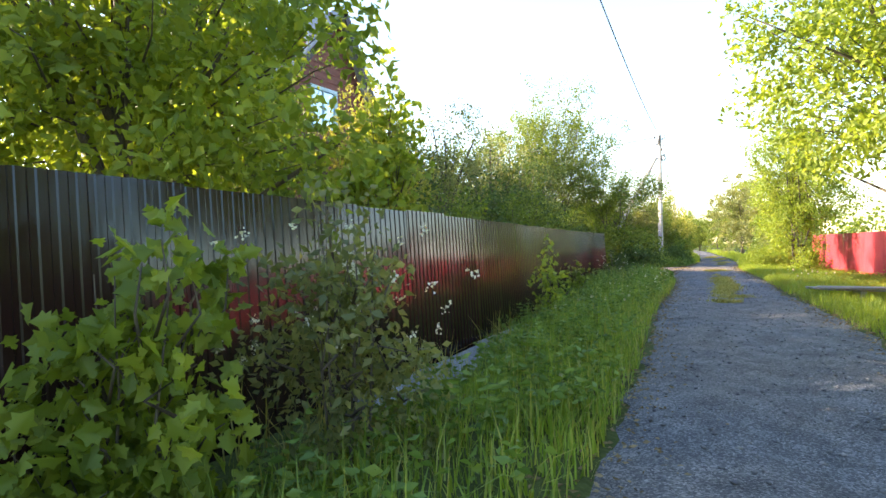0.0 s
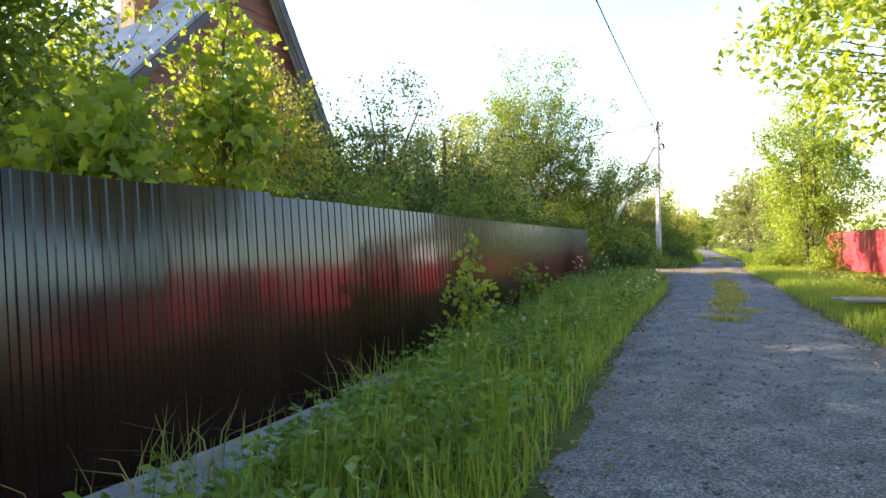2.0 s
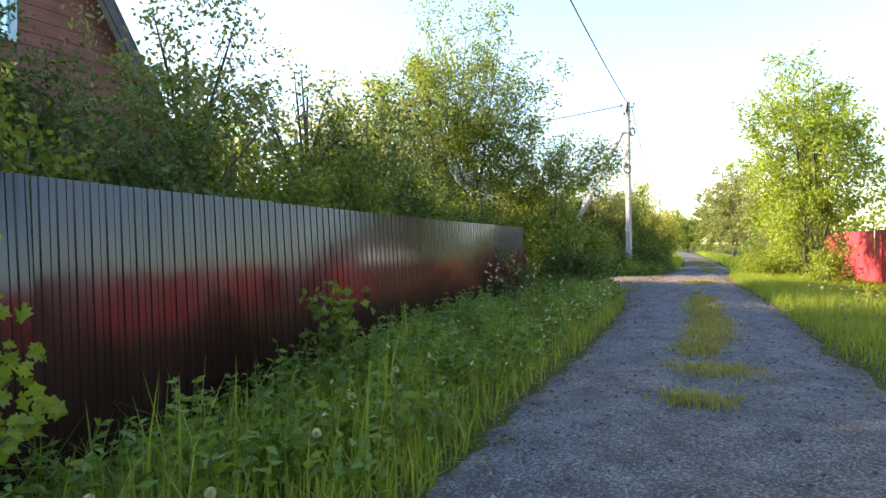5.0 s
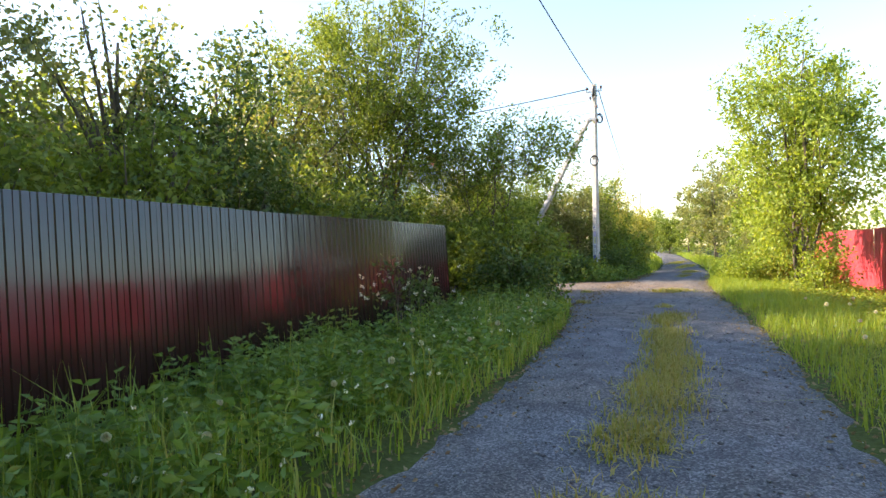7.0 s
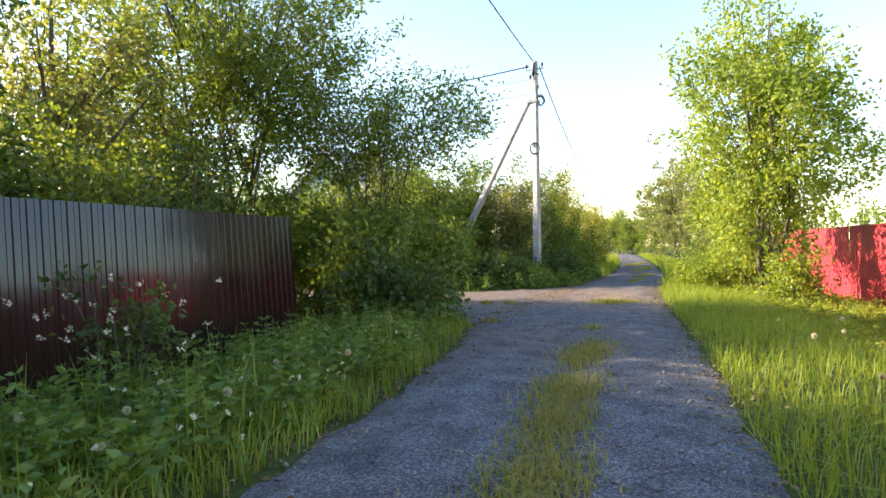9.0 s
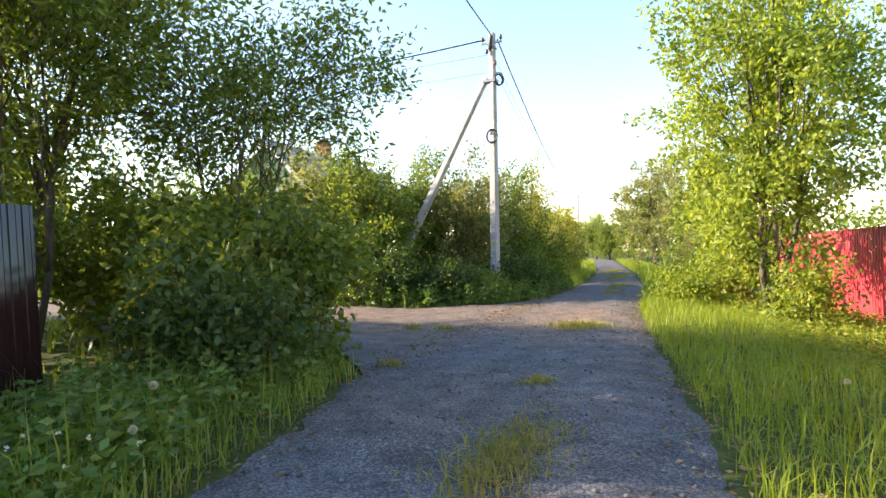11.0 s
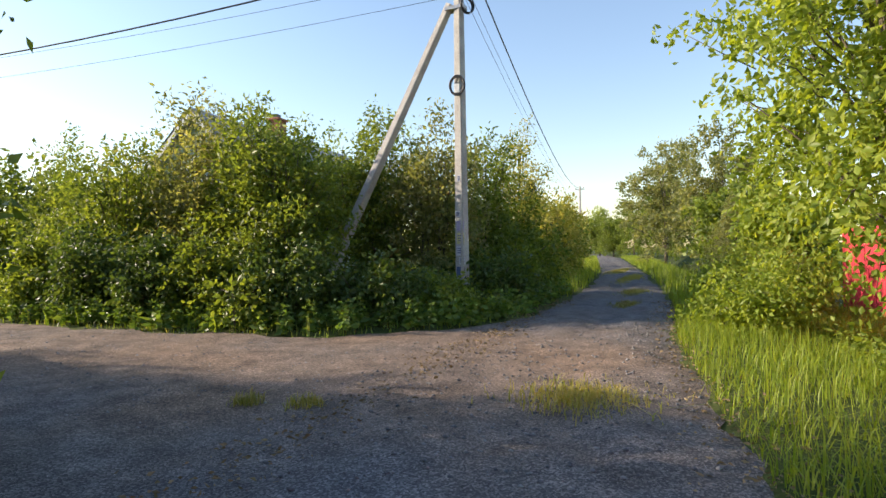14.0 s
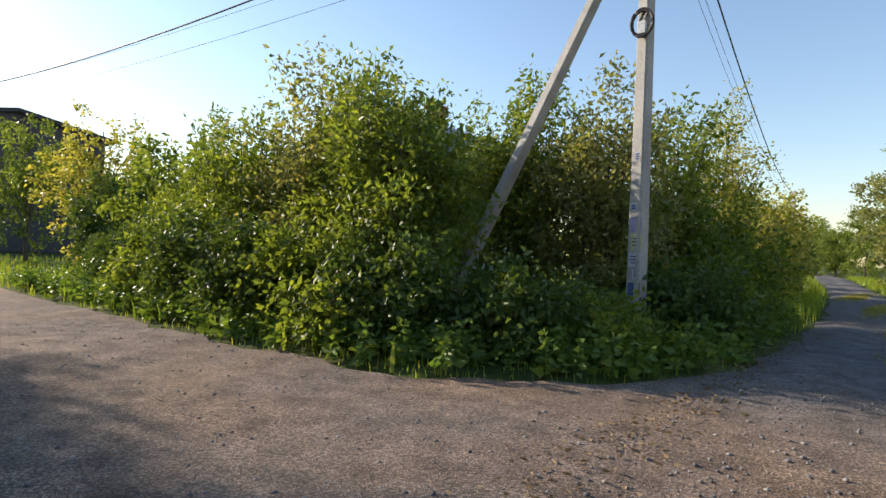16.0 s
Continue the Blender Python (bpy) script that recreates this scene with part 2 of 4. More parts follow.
def tube_arrays(points, radii, sides=7):
    pts = np.array([tuple(p) for p in points], float)
    out, tri = [], []
    n = len(pts)
    for i in range(n):
        d = pts[min(i + 1, n - 1)] - pts[max(i - 1, 0)]
        d /= np.linalg.norm(d) + 1e-9
        u = np.cross(d, (0.31, 0.87, 0.2) if abs(d[2]) > 0.7 else (0, 0, 1))
        u /= np.linalg.norm(u)
        w = np.cross(d, u)
        for k in range(sides):
            a = 2 * math.pi * k / sides
            out.append(pts[i] + radii[i] * (math.cos(a) * u + math.sin(a) * w))
    for i in range(n - 1):
        for k in range(sides):
            a, b = i * sides + k, i * sides + (k + 1) % sides
            tri += [(a, b, b + sides), (a, b + sides, a + sides)]
    for k in range(1, sides - 1):
        tri += [(0, k + 1, k), ((n - 1) * sides, (n - 1) * sides + k, (n - 1) * sides + k + 1)]
    return np.array(out), np.array(tri)


def tube(name, points, radii, mat, sides=7):
    v, t = tube_arrays(points, radii, sides)
    me = fast_mesh(name, v, t, mat)
    me.polygons.foreach_set("use_smooth", [True] * len(me.polygons))
    return me


def unit(a):
    return a / (np.linalg.norm(a, axis=1, keepdims=True) + 1e-9)


def leaf_arrays(p, d, size, width, rng, fold=0.25):
    """Folded, pointed leaves: base, two sides, tip."""
    n = len(p)
    s = unit(np.cross(d, unit(rng.normal(size=(n, 3)) * (1, 1, 0.5))))
    up = np.cross(s, d)
    L = size[:, None]
    mid = p + d * L * 0.42
    tip = p + d * L + up * L * -0.1
    v = np.stack([p, mid + s * L * width + up * L * fold * 0.4, tip, mid - s * L * width + up * L * fold * 0.4], 1).reshape(-1, 3)
    i = np.arange(n)[:, None] * 4
    t = np.concatenate([i + (0, 1, 2), i + (0, 2, 3)])
    return v, t


LOBES = [(0, 0), (0.16, 0.14), (0.12, 0.3), (0.36, 0.34), (0.26, 0.52), (0.42, 0.66), (0.2, 0.74), (0, 1)]


def lobed_arrays(p, d, size, rng):
    """Broad lobed leaves of a maple or oak kind."""
    n = len(p)
    s = unit(np.cross(d, unit(rng.normal(size=(n, 3)) * (1, 1, 0.4))))
    up = np.cross(s, d)
    out = [(x, y) for x, y in LOBES] + [(-x, y) for x, y in LOBES[-2:0:-1]]
    L = size[:, None]
    vs = [p + s * L * x * 0.95 + d * L * y + up * L * (0.25 * abs(x) - 0.22 * y * y) for x, y in out]
    k = len(out)
    v = np.stack(vs, 1).reshape(-1, 3)
    fan = [(0, 1, 2), (0, 2, 7), (2, 3, 4), (2, 4, 7), (4, 5, 6), (4, 6, 7), (0, 12, 13), (0, 7, 12), (12, 10, 11), (12, 7, 10), (10, 8, 9), (10, 7, 8)]
    i = np.arange(n)[:, None] * k
    return v, np.concatenate([i + f for f in fan])


def join(arrays):
    vs, ts, o = [], [], 0
    for v, t in arrays:
        vs.append(v)
        ts.append(t + o)
        o += len(v)
    return np.concatenate(vs), np.concatenate(ts)


# ---- the lie of the land ----
LEFT = [(1.1, -14), (0.75, -6), (0.44, -0.6), (-0.1, 3.4), (-0.4, 5), (-0.89, 8.5), (-1.2, 11.5), (-1.48, 14), (-1.76, 16.2), (-2.25, 18.6), (-2.7, 19.9), (-3.0, 24), (-3.35, 30.5), (-3.7, 38.6), (-5.2, 51), (-11, 86), (-20, 130)]
RIGHT = [(4.4, -14), (3.5, -6), (2.95, 0), (2.42, 5.65), (1.77, 10), (1.33, 13), (1.02, 15.5), (0.69, 18.2), (0.35, 21), (-0.25, 24.4), (-0.73, 28.2), (-1.07, 34.5), (-2.84, 49), (-8.3, 86), (-17, 130)]
SIDE_NEAR = [(-70, 21), (-40, 22), (-12, 22.8), (-6, 22.9), (-4.2, 22.0), (-2.6, 20.3), (-1.9, 20.6)]
SIDE_FAR = [(-70, 25.6), (-40, 26), (-17.8, 26.3), (-8.2, 26.65), (-5.5, 27.05), (-4.0, 28.4), (-3.3, 30.3), (-1.9, 30.3)]


def along(line, y, axis=1):
    a = np.array(line)
    return np.interp(y, a[:, axis], a[:, 1 - axis])


def fence_x(y):
    return -3.139 - 0.1148 * (y - 6.347)


def road_depth(x, y):
    """How far inside the road a point lies; negative outside it."""
    d = np.minimum(x - along(LEFT, y), along(RIGHT, y) - x)
    s = np.where(x < -2.6, np.minimum(y - along(SIDE_NEAR, x, 0), along(SIDE_FAR, x, 0) - y), -9)
    return np.maximum(d, s)


def soft_step(a, b, v):
    t = np.clip((v - a) / (b - a), 0, 1)
    return t * t * (3 - 2 * t)


def land(x, y):
    d = -road_depth(x, y)
    edge = soft_step(-0.15, 0.3, d) * 0.07 - 0.05
    ditch = -0.38 * soft_step(0.9, 2.3, d) * (1 - soft_step(6, 12, y)) * (x < 0)
    left = -0.16 * soft_step(1.2, 2.4, d) * soft_step(6, 12, y) * (x < 0)
    right = -0.3 * soft_step(1.2, 3.0, d) * (x > -2)
    roll = 0.03 * (np.sin(x * 1.7 + y * 0.6) + np.sin(y * 1.3 - x * 0.8)) * soft_step(0.3, 1.5, d)
    return edge + ditch + left + right + roll


def grid_mesh(name, X, Y, Z, mat):
    r, c = X.shape
    v = np.stack([X, Y, Z], -1).reshape(-1, 3)
    i = (np.arange(r - 1)[:, None] * c + np.arange(c - 1)[None, :]).reshape(-1, 1)
    t = np.concatenate([i + (0, 1, c + 1), i + (0, c + 1, c)])
    me = fast_mesh(name, v, t, mat)
    me.polygons.foreach_set("use_smooth", [True] * len(me.polygons))
    return me


gx = np.concatenate([[-1500, -400, -150, -80, -50], np.arange(-35, -9, 1.0), np.arange(-9, 8, 0.25), np.arange(8, 30, 1.5), [40, 80, 200, 500, 1500]])
gy = np.concatenate([[-1500, -300, -80, -40], np.arange(-20, -6, 1.5), np.arange(-6, 40, 0.3), np.arange(40, 120, 2.5), [140, 220, 500, 1500]])
GX, GY = np.meshgrid(gx, gy)
tagged(new("ground", grid_mesh("ground", GX, GY, land(GX, GY), EARTH)), "dark soil under grass and weeds beside a lane", "ground", kind="structure")


def ruts(x, y, u, side=False):
    wob = 0.012 * np.sin(x * 2.3 + y * 1.1) + 0.01 * np.sin(y * 2.9 - x * 1.6) + 0.006 * np.sin(7 * x + 5 * y)
    shape = -0.03 * (np.abs(2 * u - 1) ** 6) - 0.018 * np.cos(4 * math.pi * u)
    meet = soft_step(19.5, 21, y) * (1 - soft_step(29, 31, y)) * (1 - soft_step(0.3, 0.6, u))
    return 0.006 + wob - 0.06 * soft_step(-2.95, -2.4, x) if side else 0.014 - 0.006 * meet + wob + shape * (1 - meet)


ry = np.concatenate([np.arange(-14, 42, 0.2), np.arange(42, 130, 1.5)])
U, RY = np.meshgrid(np.linspace(0, 1, 19), ry)
wobble = 0.05 * np.sin(RY * 3.1) + 0.04 * np.sin(RY * 7.7 + 1) + 0.04 * np.sin(RY * 15.1)
RX = along(LEFT, RY) + wobble * (1 - U) + (along(RIGHT, RY) - along(LEFT, RY)) * U - wobble * U * 0.8
tagged(new("road", grid_mesh("road", RX, RY, ruts(RX, RY, U), GRAVEL)), "blue-grey crushed gravel lane with two worn ruts", "road", kind="structure")
sx = np.concatenate([np.arange(-70, -14, 2.0), np.arange(-14, -2.0, 0.2), [-1.9]])
V, SX = np.meshgrid(np.linspace(0, 1, 17), sx)
SY0, SY1 = along(SIDE_NEAR, SX, 0), along(SIDE_FAR, SX, 0)
sw = 0.08 * np.sin(SX * 3.3) + 0.05 * np.sin(SX * 8.3)
SY = SY0 + sw * (1 - V) + (SY1 - SY0) * V + sw * V
tagged(new("side_road", grid_mesh("side_road", SX[:, ::-1], SY[:, ::-1], ruts(SX, SY, V, True)[:, ::-1], GRAVEL)), "brownish gravel side road meeting the lane", "road", kind="structure")


# ---- sheet metal fences ----
def profile_sheet(name, width, height, mat, pitch=0.115, deep=0.009):
    """One pressed sheet, ribs upright, with a thin folded thickness."""
    line, x = [], 0.0
    while x < width - 1e-6:
        for f, o in ((0.0, 0), (0.3, 0), (0.38, 1), (0.84, 1), (0.96, 0)):
            if x + f * pitch <= width:
                line.append((x + f * pitch, o * deep))
        x += pitch
    line.append((width, 0))
    n = len(line)
    v, f = [], []
    for off in (0, -0.0015):
        for z in (0, height):
            v += [(a, -b + (-off), z) for a, b in line]
    for k in range(n - 1):
        f += [(k, k + 1, n + k + 1, n + k), (2 * n + k + 1, 2 * n + k, 3 * n + k, 3 * n + k + 1), (n + k, n + k + 1, 3 * n + k + 1, 3 * n + k)]
    return mesh_of(name, v, f, mat)


def sheet_fence(name, a, b, base, height, mat, label, rng, panel=1.15, lean=0.0):
    """Posts, two rails and a row of pressed sheets from a to b; ribs face the side to the right of a to b."""
    a, b = np.array(a), np.array(b)
    d = b - a
    length = np.hypot(*d)
    yaw = math.degrees(math.atan2(d[1], d[0]))
    root = thing(name, (a[0], a[1], 0), label, "fence")
    sheet = profile_sheet("sheet", panel + 0.02, height, mat)
    post = box("post", (-0.03, 0.02, -0.3), (0.03, 0.08, height - 0.05), mat)
    rail = box("rail", (0, 0.024, -0.02), (panel * 2, 0.044, 0.02), mat, 0.003)
    count = int(length / panel)
    for k in range(count):
        at = d / length * panel * k
        z = base(a[1] + at[1])
        part("panel", sheet, root, m=pose(at[0], at[1], z + rng.normal() * 0.006, rng.normal() * 0.35 - lean, rng.normal() * 0.25, yaw + rng.normal() * 0.5))
        if k % 2 == 0:
            part("post", post, root, m=pose(at[0], at[1], z, -lean, 0, yaw))
            for zz in (0.45, height - 0.35):
                part("rail", rail, root, m=pose(at[0] - math.sin(radians(yaw)) * zz * math.sin(radians(lean)), at[1] + math.cos(radians(yaw)) * zz * math.sin(radians(lean)), z + zz, -lean, 0, yaw))
    return root


frng = np.random.default_rng(5)
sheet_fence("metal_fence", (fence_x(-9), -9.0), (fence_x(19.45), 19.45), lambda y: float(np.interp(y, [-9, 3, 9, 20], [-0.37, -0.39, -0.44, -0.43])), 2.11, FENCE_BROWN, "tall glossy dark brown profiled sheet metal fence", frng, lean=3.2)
sheet_fence("metal_fence", (2.6, 36.4), (7.0, 7.0), lambda y: -0.36, 2.0, FENCE_RED, "red profiled sheet metal fence beyond the verge", frng)

# grey slabs laid along the foot of the brown fence
slab = box("slab", (0, -0.22, -0.03), (1.68, 0.22, 0.03), SLATE, 0.012)
for k in range(5):
    y = -2.6 + k * 1.72
    tagged(part("slab", slab, None, "", pose(fence_x(y) + 0.33, y, float(land(np.array(fence_x(y) + 0.33), np.array(y))) + 0.06 + 0.01 * (k % 2), 14 + frng.normal() * 3, 0, 96.5 + frng.normal() * 1.5)), "grey cement slab lying along the fence foot", "slab", "slabs along the fence")


# ---- plants ----
def crown_clumps(rng, n, radii, low, seed, hollow=0.42):
    """Clump centres in an uneven, gappy crown, about its own centre."""
    out = []
    while len(out) < n:
        d = rng.normal(size=3)
        d /= np.linalg.norm(d)
        r = rng.random() ** hollow
        bumpy = 0.92 + 0.5 * noise.noise(Vector(d * 1.9 + seed * 3.7))
        if noise.noise(Vector(d * 3.4 + seed)) < -0.28 and r > 0.5:
            continue
        p = d * r * bumpy * radii
        if p[2] > low:
            out.append(p)
    return np.array(out)


def crown_mesh(name, rng, centres, per, size, spread, mat, width=0.28, droop=-0.25, lobed=False, middle=(0, 0, 0)):
    n = len(centres) * per
    tw = unit(unit(centres - np.array(middle)) + rng.normal(size=centres.shape) * 0.6)
    c, t = np.repeat(centres, per, 0), np.repeat(tw, per, 0)
    p = c + t * rng.uniform(-1, 1, (n, 1)) * spread * 1.3 + rng.normal(size=(n, 3)) * spread * 0.42
    d = unit(t * 0.5 + rng.normal(size=(n, 3)) * 0.75 + (0, 0, droop))
    s = size * rng.uniform(0.6, 1.3, n)
    v, f = lobed_arrays(p, d, s, rng) if lobed else leaf_arrays(p, d, s, width, rng)
    return fast_mesh(name, v, f, mat)


def tree(kind, at, height, radii, clumps, per, leaf, mat, label, category="tree", group="", seed=1, stems=1, trunk=0.09, low=-0.9, spread=0.25, limbs=10, lobed=False, width=0.28, lift=0.0, droop=-0.25):
    """A tree or shrub: tapered stems, limbs, twigs and a crown of leaves on clumps of twigs."""
    rng = np.random.default_rng(seed)
    x, y = at
    per, leaf, spread = (per, leaf, spread) if lobed else (int(per * 1.45), leaf * 1.2, spread * 1.15)
    z0 = float(land(np.array(x), np.array(y))) - 0.05
    root = thing(kind, (x, y, z0), label, category, group)
    radii = np.array(radii, float)
    mid = np.array([0, 0, height - radii[2] * 0.98 + lift])
    cl = crown_clumps(rng, clumps, radii, low * radii[2], seed) + mid
    cl = cl[cl[:, 2] > 0.08]
    tops = []
    for s in range(stems):
        a = 2 * math.pi * (s + rng.random() * 0.5) / stems
        out = 0.0 if stems == 1 else 0.45
        reach = radii[:2] * out * (0.6 + 0.5 * rng.random())
        b = np.array([0.12 * math.cos(a), 0.12 * math.sin(a), 0]) * (stems > 1)
        top = np.array([reach[0] * math.cos(a), reach[1] * math.sin(a), height * (0.8 + 0.1 * rng.random())])
        pts = [b + (top - b) * k / 6 + np.array([*(rng.normal(size=2) * 0.04 * height / 5), 0]) * (0 < k < 6) for k in range(7)]
        tops.append(pts)
        part("trunk", tube("trunk", pts, [trunk * (1 - 0.13 * k) * (1.25 if k == 0 else 1) for k in range(7)], BARK), root)
    pick = rng.choice(len(cl), min(limbs, len(cl)), replace=False)
    for i in pick:
        pts = tops[i % stems]
        zt = min(max(cl[i][2] * 0.6, height * 0.15), height * 0.75)
        k = min(int(zt / (height * 0.85) * 6), 5)
        a, b = pts[k], cl[i]
        m = (a + b) / 2 + np.array([0, 0, 0.08 * np.linalg.norm(b - a)])
        part("limb", tube("limb", [a, a * 0.6 + m * 0.4, m, m * 0.4 + b * 0.6, b], [trunk * f for f in (0.45, 0.38, 0.28, 0.18, 0.08)], BARK, 5), root)
    tw = []
    for i in range(0, len(cl), 2):
        b = cl[i]
        a = mid * 0.35 + b * 0.65 + (0, 0, -0.15 * radii[2])
        tw.append(tube_arrays([a, (a + b) / 2 + rng.normal(size=3) * 0.05, b], [0.012, 0.008, 0.004], 3))
    part("branchwork", fast_mesh("branchwork", *join(tw), BARK), root)["kind"] = "stuff"
    part("crown", crown_mesh("crown", rng, cl, per, leaf, spread, mat, width, droop, lobed, mid), root)["kind"] = "stuff"
    return root


def conifer(at, height, radius, label, seed, mat=None):
    rng = np.random.default_rng(seed)
    z0 = float(land(np.array(at[0]), np.array(at[1])))
    root = thing("conifer", (*at, z0), label, "tree")
    part("trunk", tube("trunk", [(0, 0, 0), (0, 0, height * 0.5), (0, 0, height * 0.98)], [0.13, 0.08, 0.015], BARK), root)
    cs = []
    for k in range(int(height * 7)):
        h = 0.12 + 0.86 * k / (height * 7)
        r = radius * (1 - h) ** 0.8 * (0.75 + 0.5 * rng.random()) + 0.05
        for j in range(7):
            a = rng.random() * 6.283
            for f in (0.45, 0.8, 1.0):
                cs.append((r * f * math.cos(a), r * f * math.sin(a), h * height - 0.15 * r * f))
    part("crown", crown_mesh("crown", rng, np.array(cs), 26, 0.09, 0.13, mat or NEEDLE, 0.14, -0.1), root)
    return root


# ---- trees and shrubs behind the brown fence ----
LEAFY_TREE = "leafy green garden tree behind the brown fence"
GARDEN = "garden trees behind the fence"
tree("tree", (-5.0, -3.6), 7.6, (2.9, 2.8, 3.6), 250, 46, 0.1, LEAF_LIGHT, "dense leafy green tree overhanging the brown fence", group=GARDEN, seed=11, trunk=0.14)
tree("tree", (-4.1, -0.4), 6.4, (2.3, 2.0, 2.8), 260, 46, 0.1, LEAF_LIGHT, "dense leafy green tree overhanging the brown fence", group=GARDEN, seed=12, trunk=0.12)
tree("tree", (-6.6, 2.2), 7.4, (1.7, 1.6, 3.6), 280, 46, 0.095, LEAF_MID, LEAFY_TREE, group=GARDEN, seed=13, trunk=0.12)
tree("maple_sapling", (-3.7, 2.4), 3.2, (0.55, 0.55, 1.3), 120, 12, 0.17, LEAF_LIGHT, "young maple with broad light green leaves", group="maple saplings", seed=14, trunk=0.03, lobed=True, limbs=6, spread=0.16)
tree("maple_sapling", (-4.4, 4.2), 4.7, (0.65, 0.65, 2.0), 125, 12, 0.15, LEAF_LIGHT, "young maple with broad light green leaves", group="maple saplings", seed=15, trunk=0.035, lobed=True, limbs=8, spread=0.18)
tree("lilac_bush", (-6.7, 6.7), 5.2, (1.5, 1.4, 2.5), 290, 44, 0.075, LEAF_YELLOW, "tall sunlit yellow-green bush behind the fence", "bush", seed=16, stems=4, trunk=0.04)
tree("bush", (-7.2, 8.3), 4.9, (1.1, 1.1, 2.4), 190, 50, 0.065, LEAF_DARK, "narrow dark green bush behind the fence", "bush", seed=17, stems=3, trunk=0.05)
tree("apple_tree", (-7.3, 11.0), 5.5, (1.7, 1.6, 1.8), 110, 40, 0.075, LEAF_SILVER, "old apple tree with crooked dark limbs", seed=18, trunk=0.1, limbs=16)
tree("apple_tree", (-7.0, 13.4), 5.0, (1.4, 1.4, 1.8), 60, 34, 0.075, LEAF_SILVER, "sparse old apple tree with bare twigs", seed=19, trunk=0.09, limbs=16)
tree("tree", (-6.5, 14.6), 4.9, (1.4, 1.4, 2.0), 150, 46, 0.075, LEAF_DARK, "dark green garden tree behind the fence", group=GARDEN, seed=20, trunk=0.09)
tree("tree", (-8.0, 17.2), 6.0, (1.8, 1.8, 2.4), 110, 40, 0.085, LEAF_SILVER, "sparse garden tree with thin twigs", group=GARDEN, seed=21, trunk=0.1, limbs=14)
tree("rowan_tree", (-7.4, 19.9), 8.3, (3.1, 2.6, 3.6), 560, 46, 0.09, LEAF_MID, "spreading rowan tree beside the fence corner", seed=22, stems=3, trunk=0.05, limbs=26, width=0.2, droop=-0.1)
tree("rowan_tree", (-4.95, 21.2), 4.7, (2.45, 1.6, 1.25), 190, 44, 0.075, LEAF_MID, "low spreading rowan reaching over the verge", seed=23, stems=5, trunk=0.028, limbs=16, width=0.2)
for k, (x, y, h) in enumerate([(-10.2, 21.0, 4.6), (-13.6, 20.9, 6.2), (-17.5, 20.4, 7.2), (-22, 19.9, 8.2)]):
    tree("tree", (x, y), h, (1.7, 1.3, h * 0.48), 120, 36, 0.1, LEAF_MID, "leafy tree on the near side of the side road", group="side road trees", seed=180 + k, trunk=0.09)
HEDGE = [(1.6, 2.6, LEAF_MID), (3.4, 2.7, LEAF_MID), (5.4, 2.5, LEAF_DARK), (7.3, 2.9, LEAF_MID), (9.2, 3.1, LEAF_DARK), (11.0, 2.8, LEAF_MID), (12.8, 3.1, LEAF_MID), (14.6, 2.9, LEAF_DARK), (16.2, 3.0, LEAF_MID), (17.8, 3.0, LEAF_DARK)]
for k, (y, h, m) in enumerate(HEDGE):
    tree("bush", (fence_x(y) - 1.8, y), h, (1.05, 1.2, 1.35), 110, 48, 0.075, m, "leafy garden bush rising above the fence", "bush", "bushes along the fence", 30 + k, 4, 0.03, limbs=6)
for k, (x, y, h) in enumerate([(-9.5, -3, 7), (-9.3, 4.4, 7.2), (-8.2, 1.0, 7.2), (-14.5, 16.0, 6), (-11, 20.2, 6.2), (-10.5, 14.5, 4.6)]):
    tree("tree", (x, y), h, (2.2, 2.2, h * 0.45), 130, 36, 0.12, LEAF_MID, LEAFY_TREE, group=GARDEN, seed=50 + k, trunk=0.12)

# shrubs at the end of the brown fence
tree("elder_bush", (-4.4, 20.8), 2.15, (1.3, 1.15, 1.15), 210, 52, 0.085, LEAF_MID, "dense dark green bush at the end of the fence", "bush", seed=60, stems=5, trunk=0.03, limbs=8)
tree("elder_bush", (-5.9, 21.5), 2.3, (1.3, 1.0, 1.25), 160, 50, 0.085, LEAF_MID, "dense dark green bush at the side road", "bush", seed=61, stems=5, trunk=0.03, limbs=8)
tree("bush", (-3.6, 19.5), 1.25, (0.75, 0.8, 0.65), 70, 40, 0.08, LEAF_DARK, "low leafy bush at the verge", "bush", seed=62, stems=4, trunk=0.015, limbs=5)
tree("bush", (-7.8, 21.4), 2.3, (1.4, 0.9, 1.2), 110, 44, 0.09, LEAF_MID, "leafy bush along the side road", "bush", seed=63, stems=4, trunk=0.02, limbs=5)

# thicket on the far corner
WILLOWS = [(-14.2, 29.6, 3.0), (-12.0, 29.0, 4.1), (-10.2, 29.3, 4.5), (-8.6, 29.4, 4.6), (-7.6, 32.7, 4.7), (-6.1, 32.4, 4.5), (-5.7, 34.6, 4.4), (-8.9, 32.5, 4.6), (-11.5, 33, 4.2), (-9.4, 30.9, 4.6), (-7.9, 29.1, 4.0), (-13.2, 30.6, 3.8), (-16.0, 30.4, 4.4)]
for k, (x, y, h) in enumerate(WILLOWS):
    tree("willow_bush", (x, y), h, (1.35, 1.25, h * 0.5), 165, 44, 0.1, (LEAF_MID, LEAF_MID, LEAF_SILVER)[k % 3], "tall willow bush in a dense thicket", "bush", "willow thicket", 70 + k, 5, 0.03, limbs=9, width=0.22)
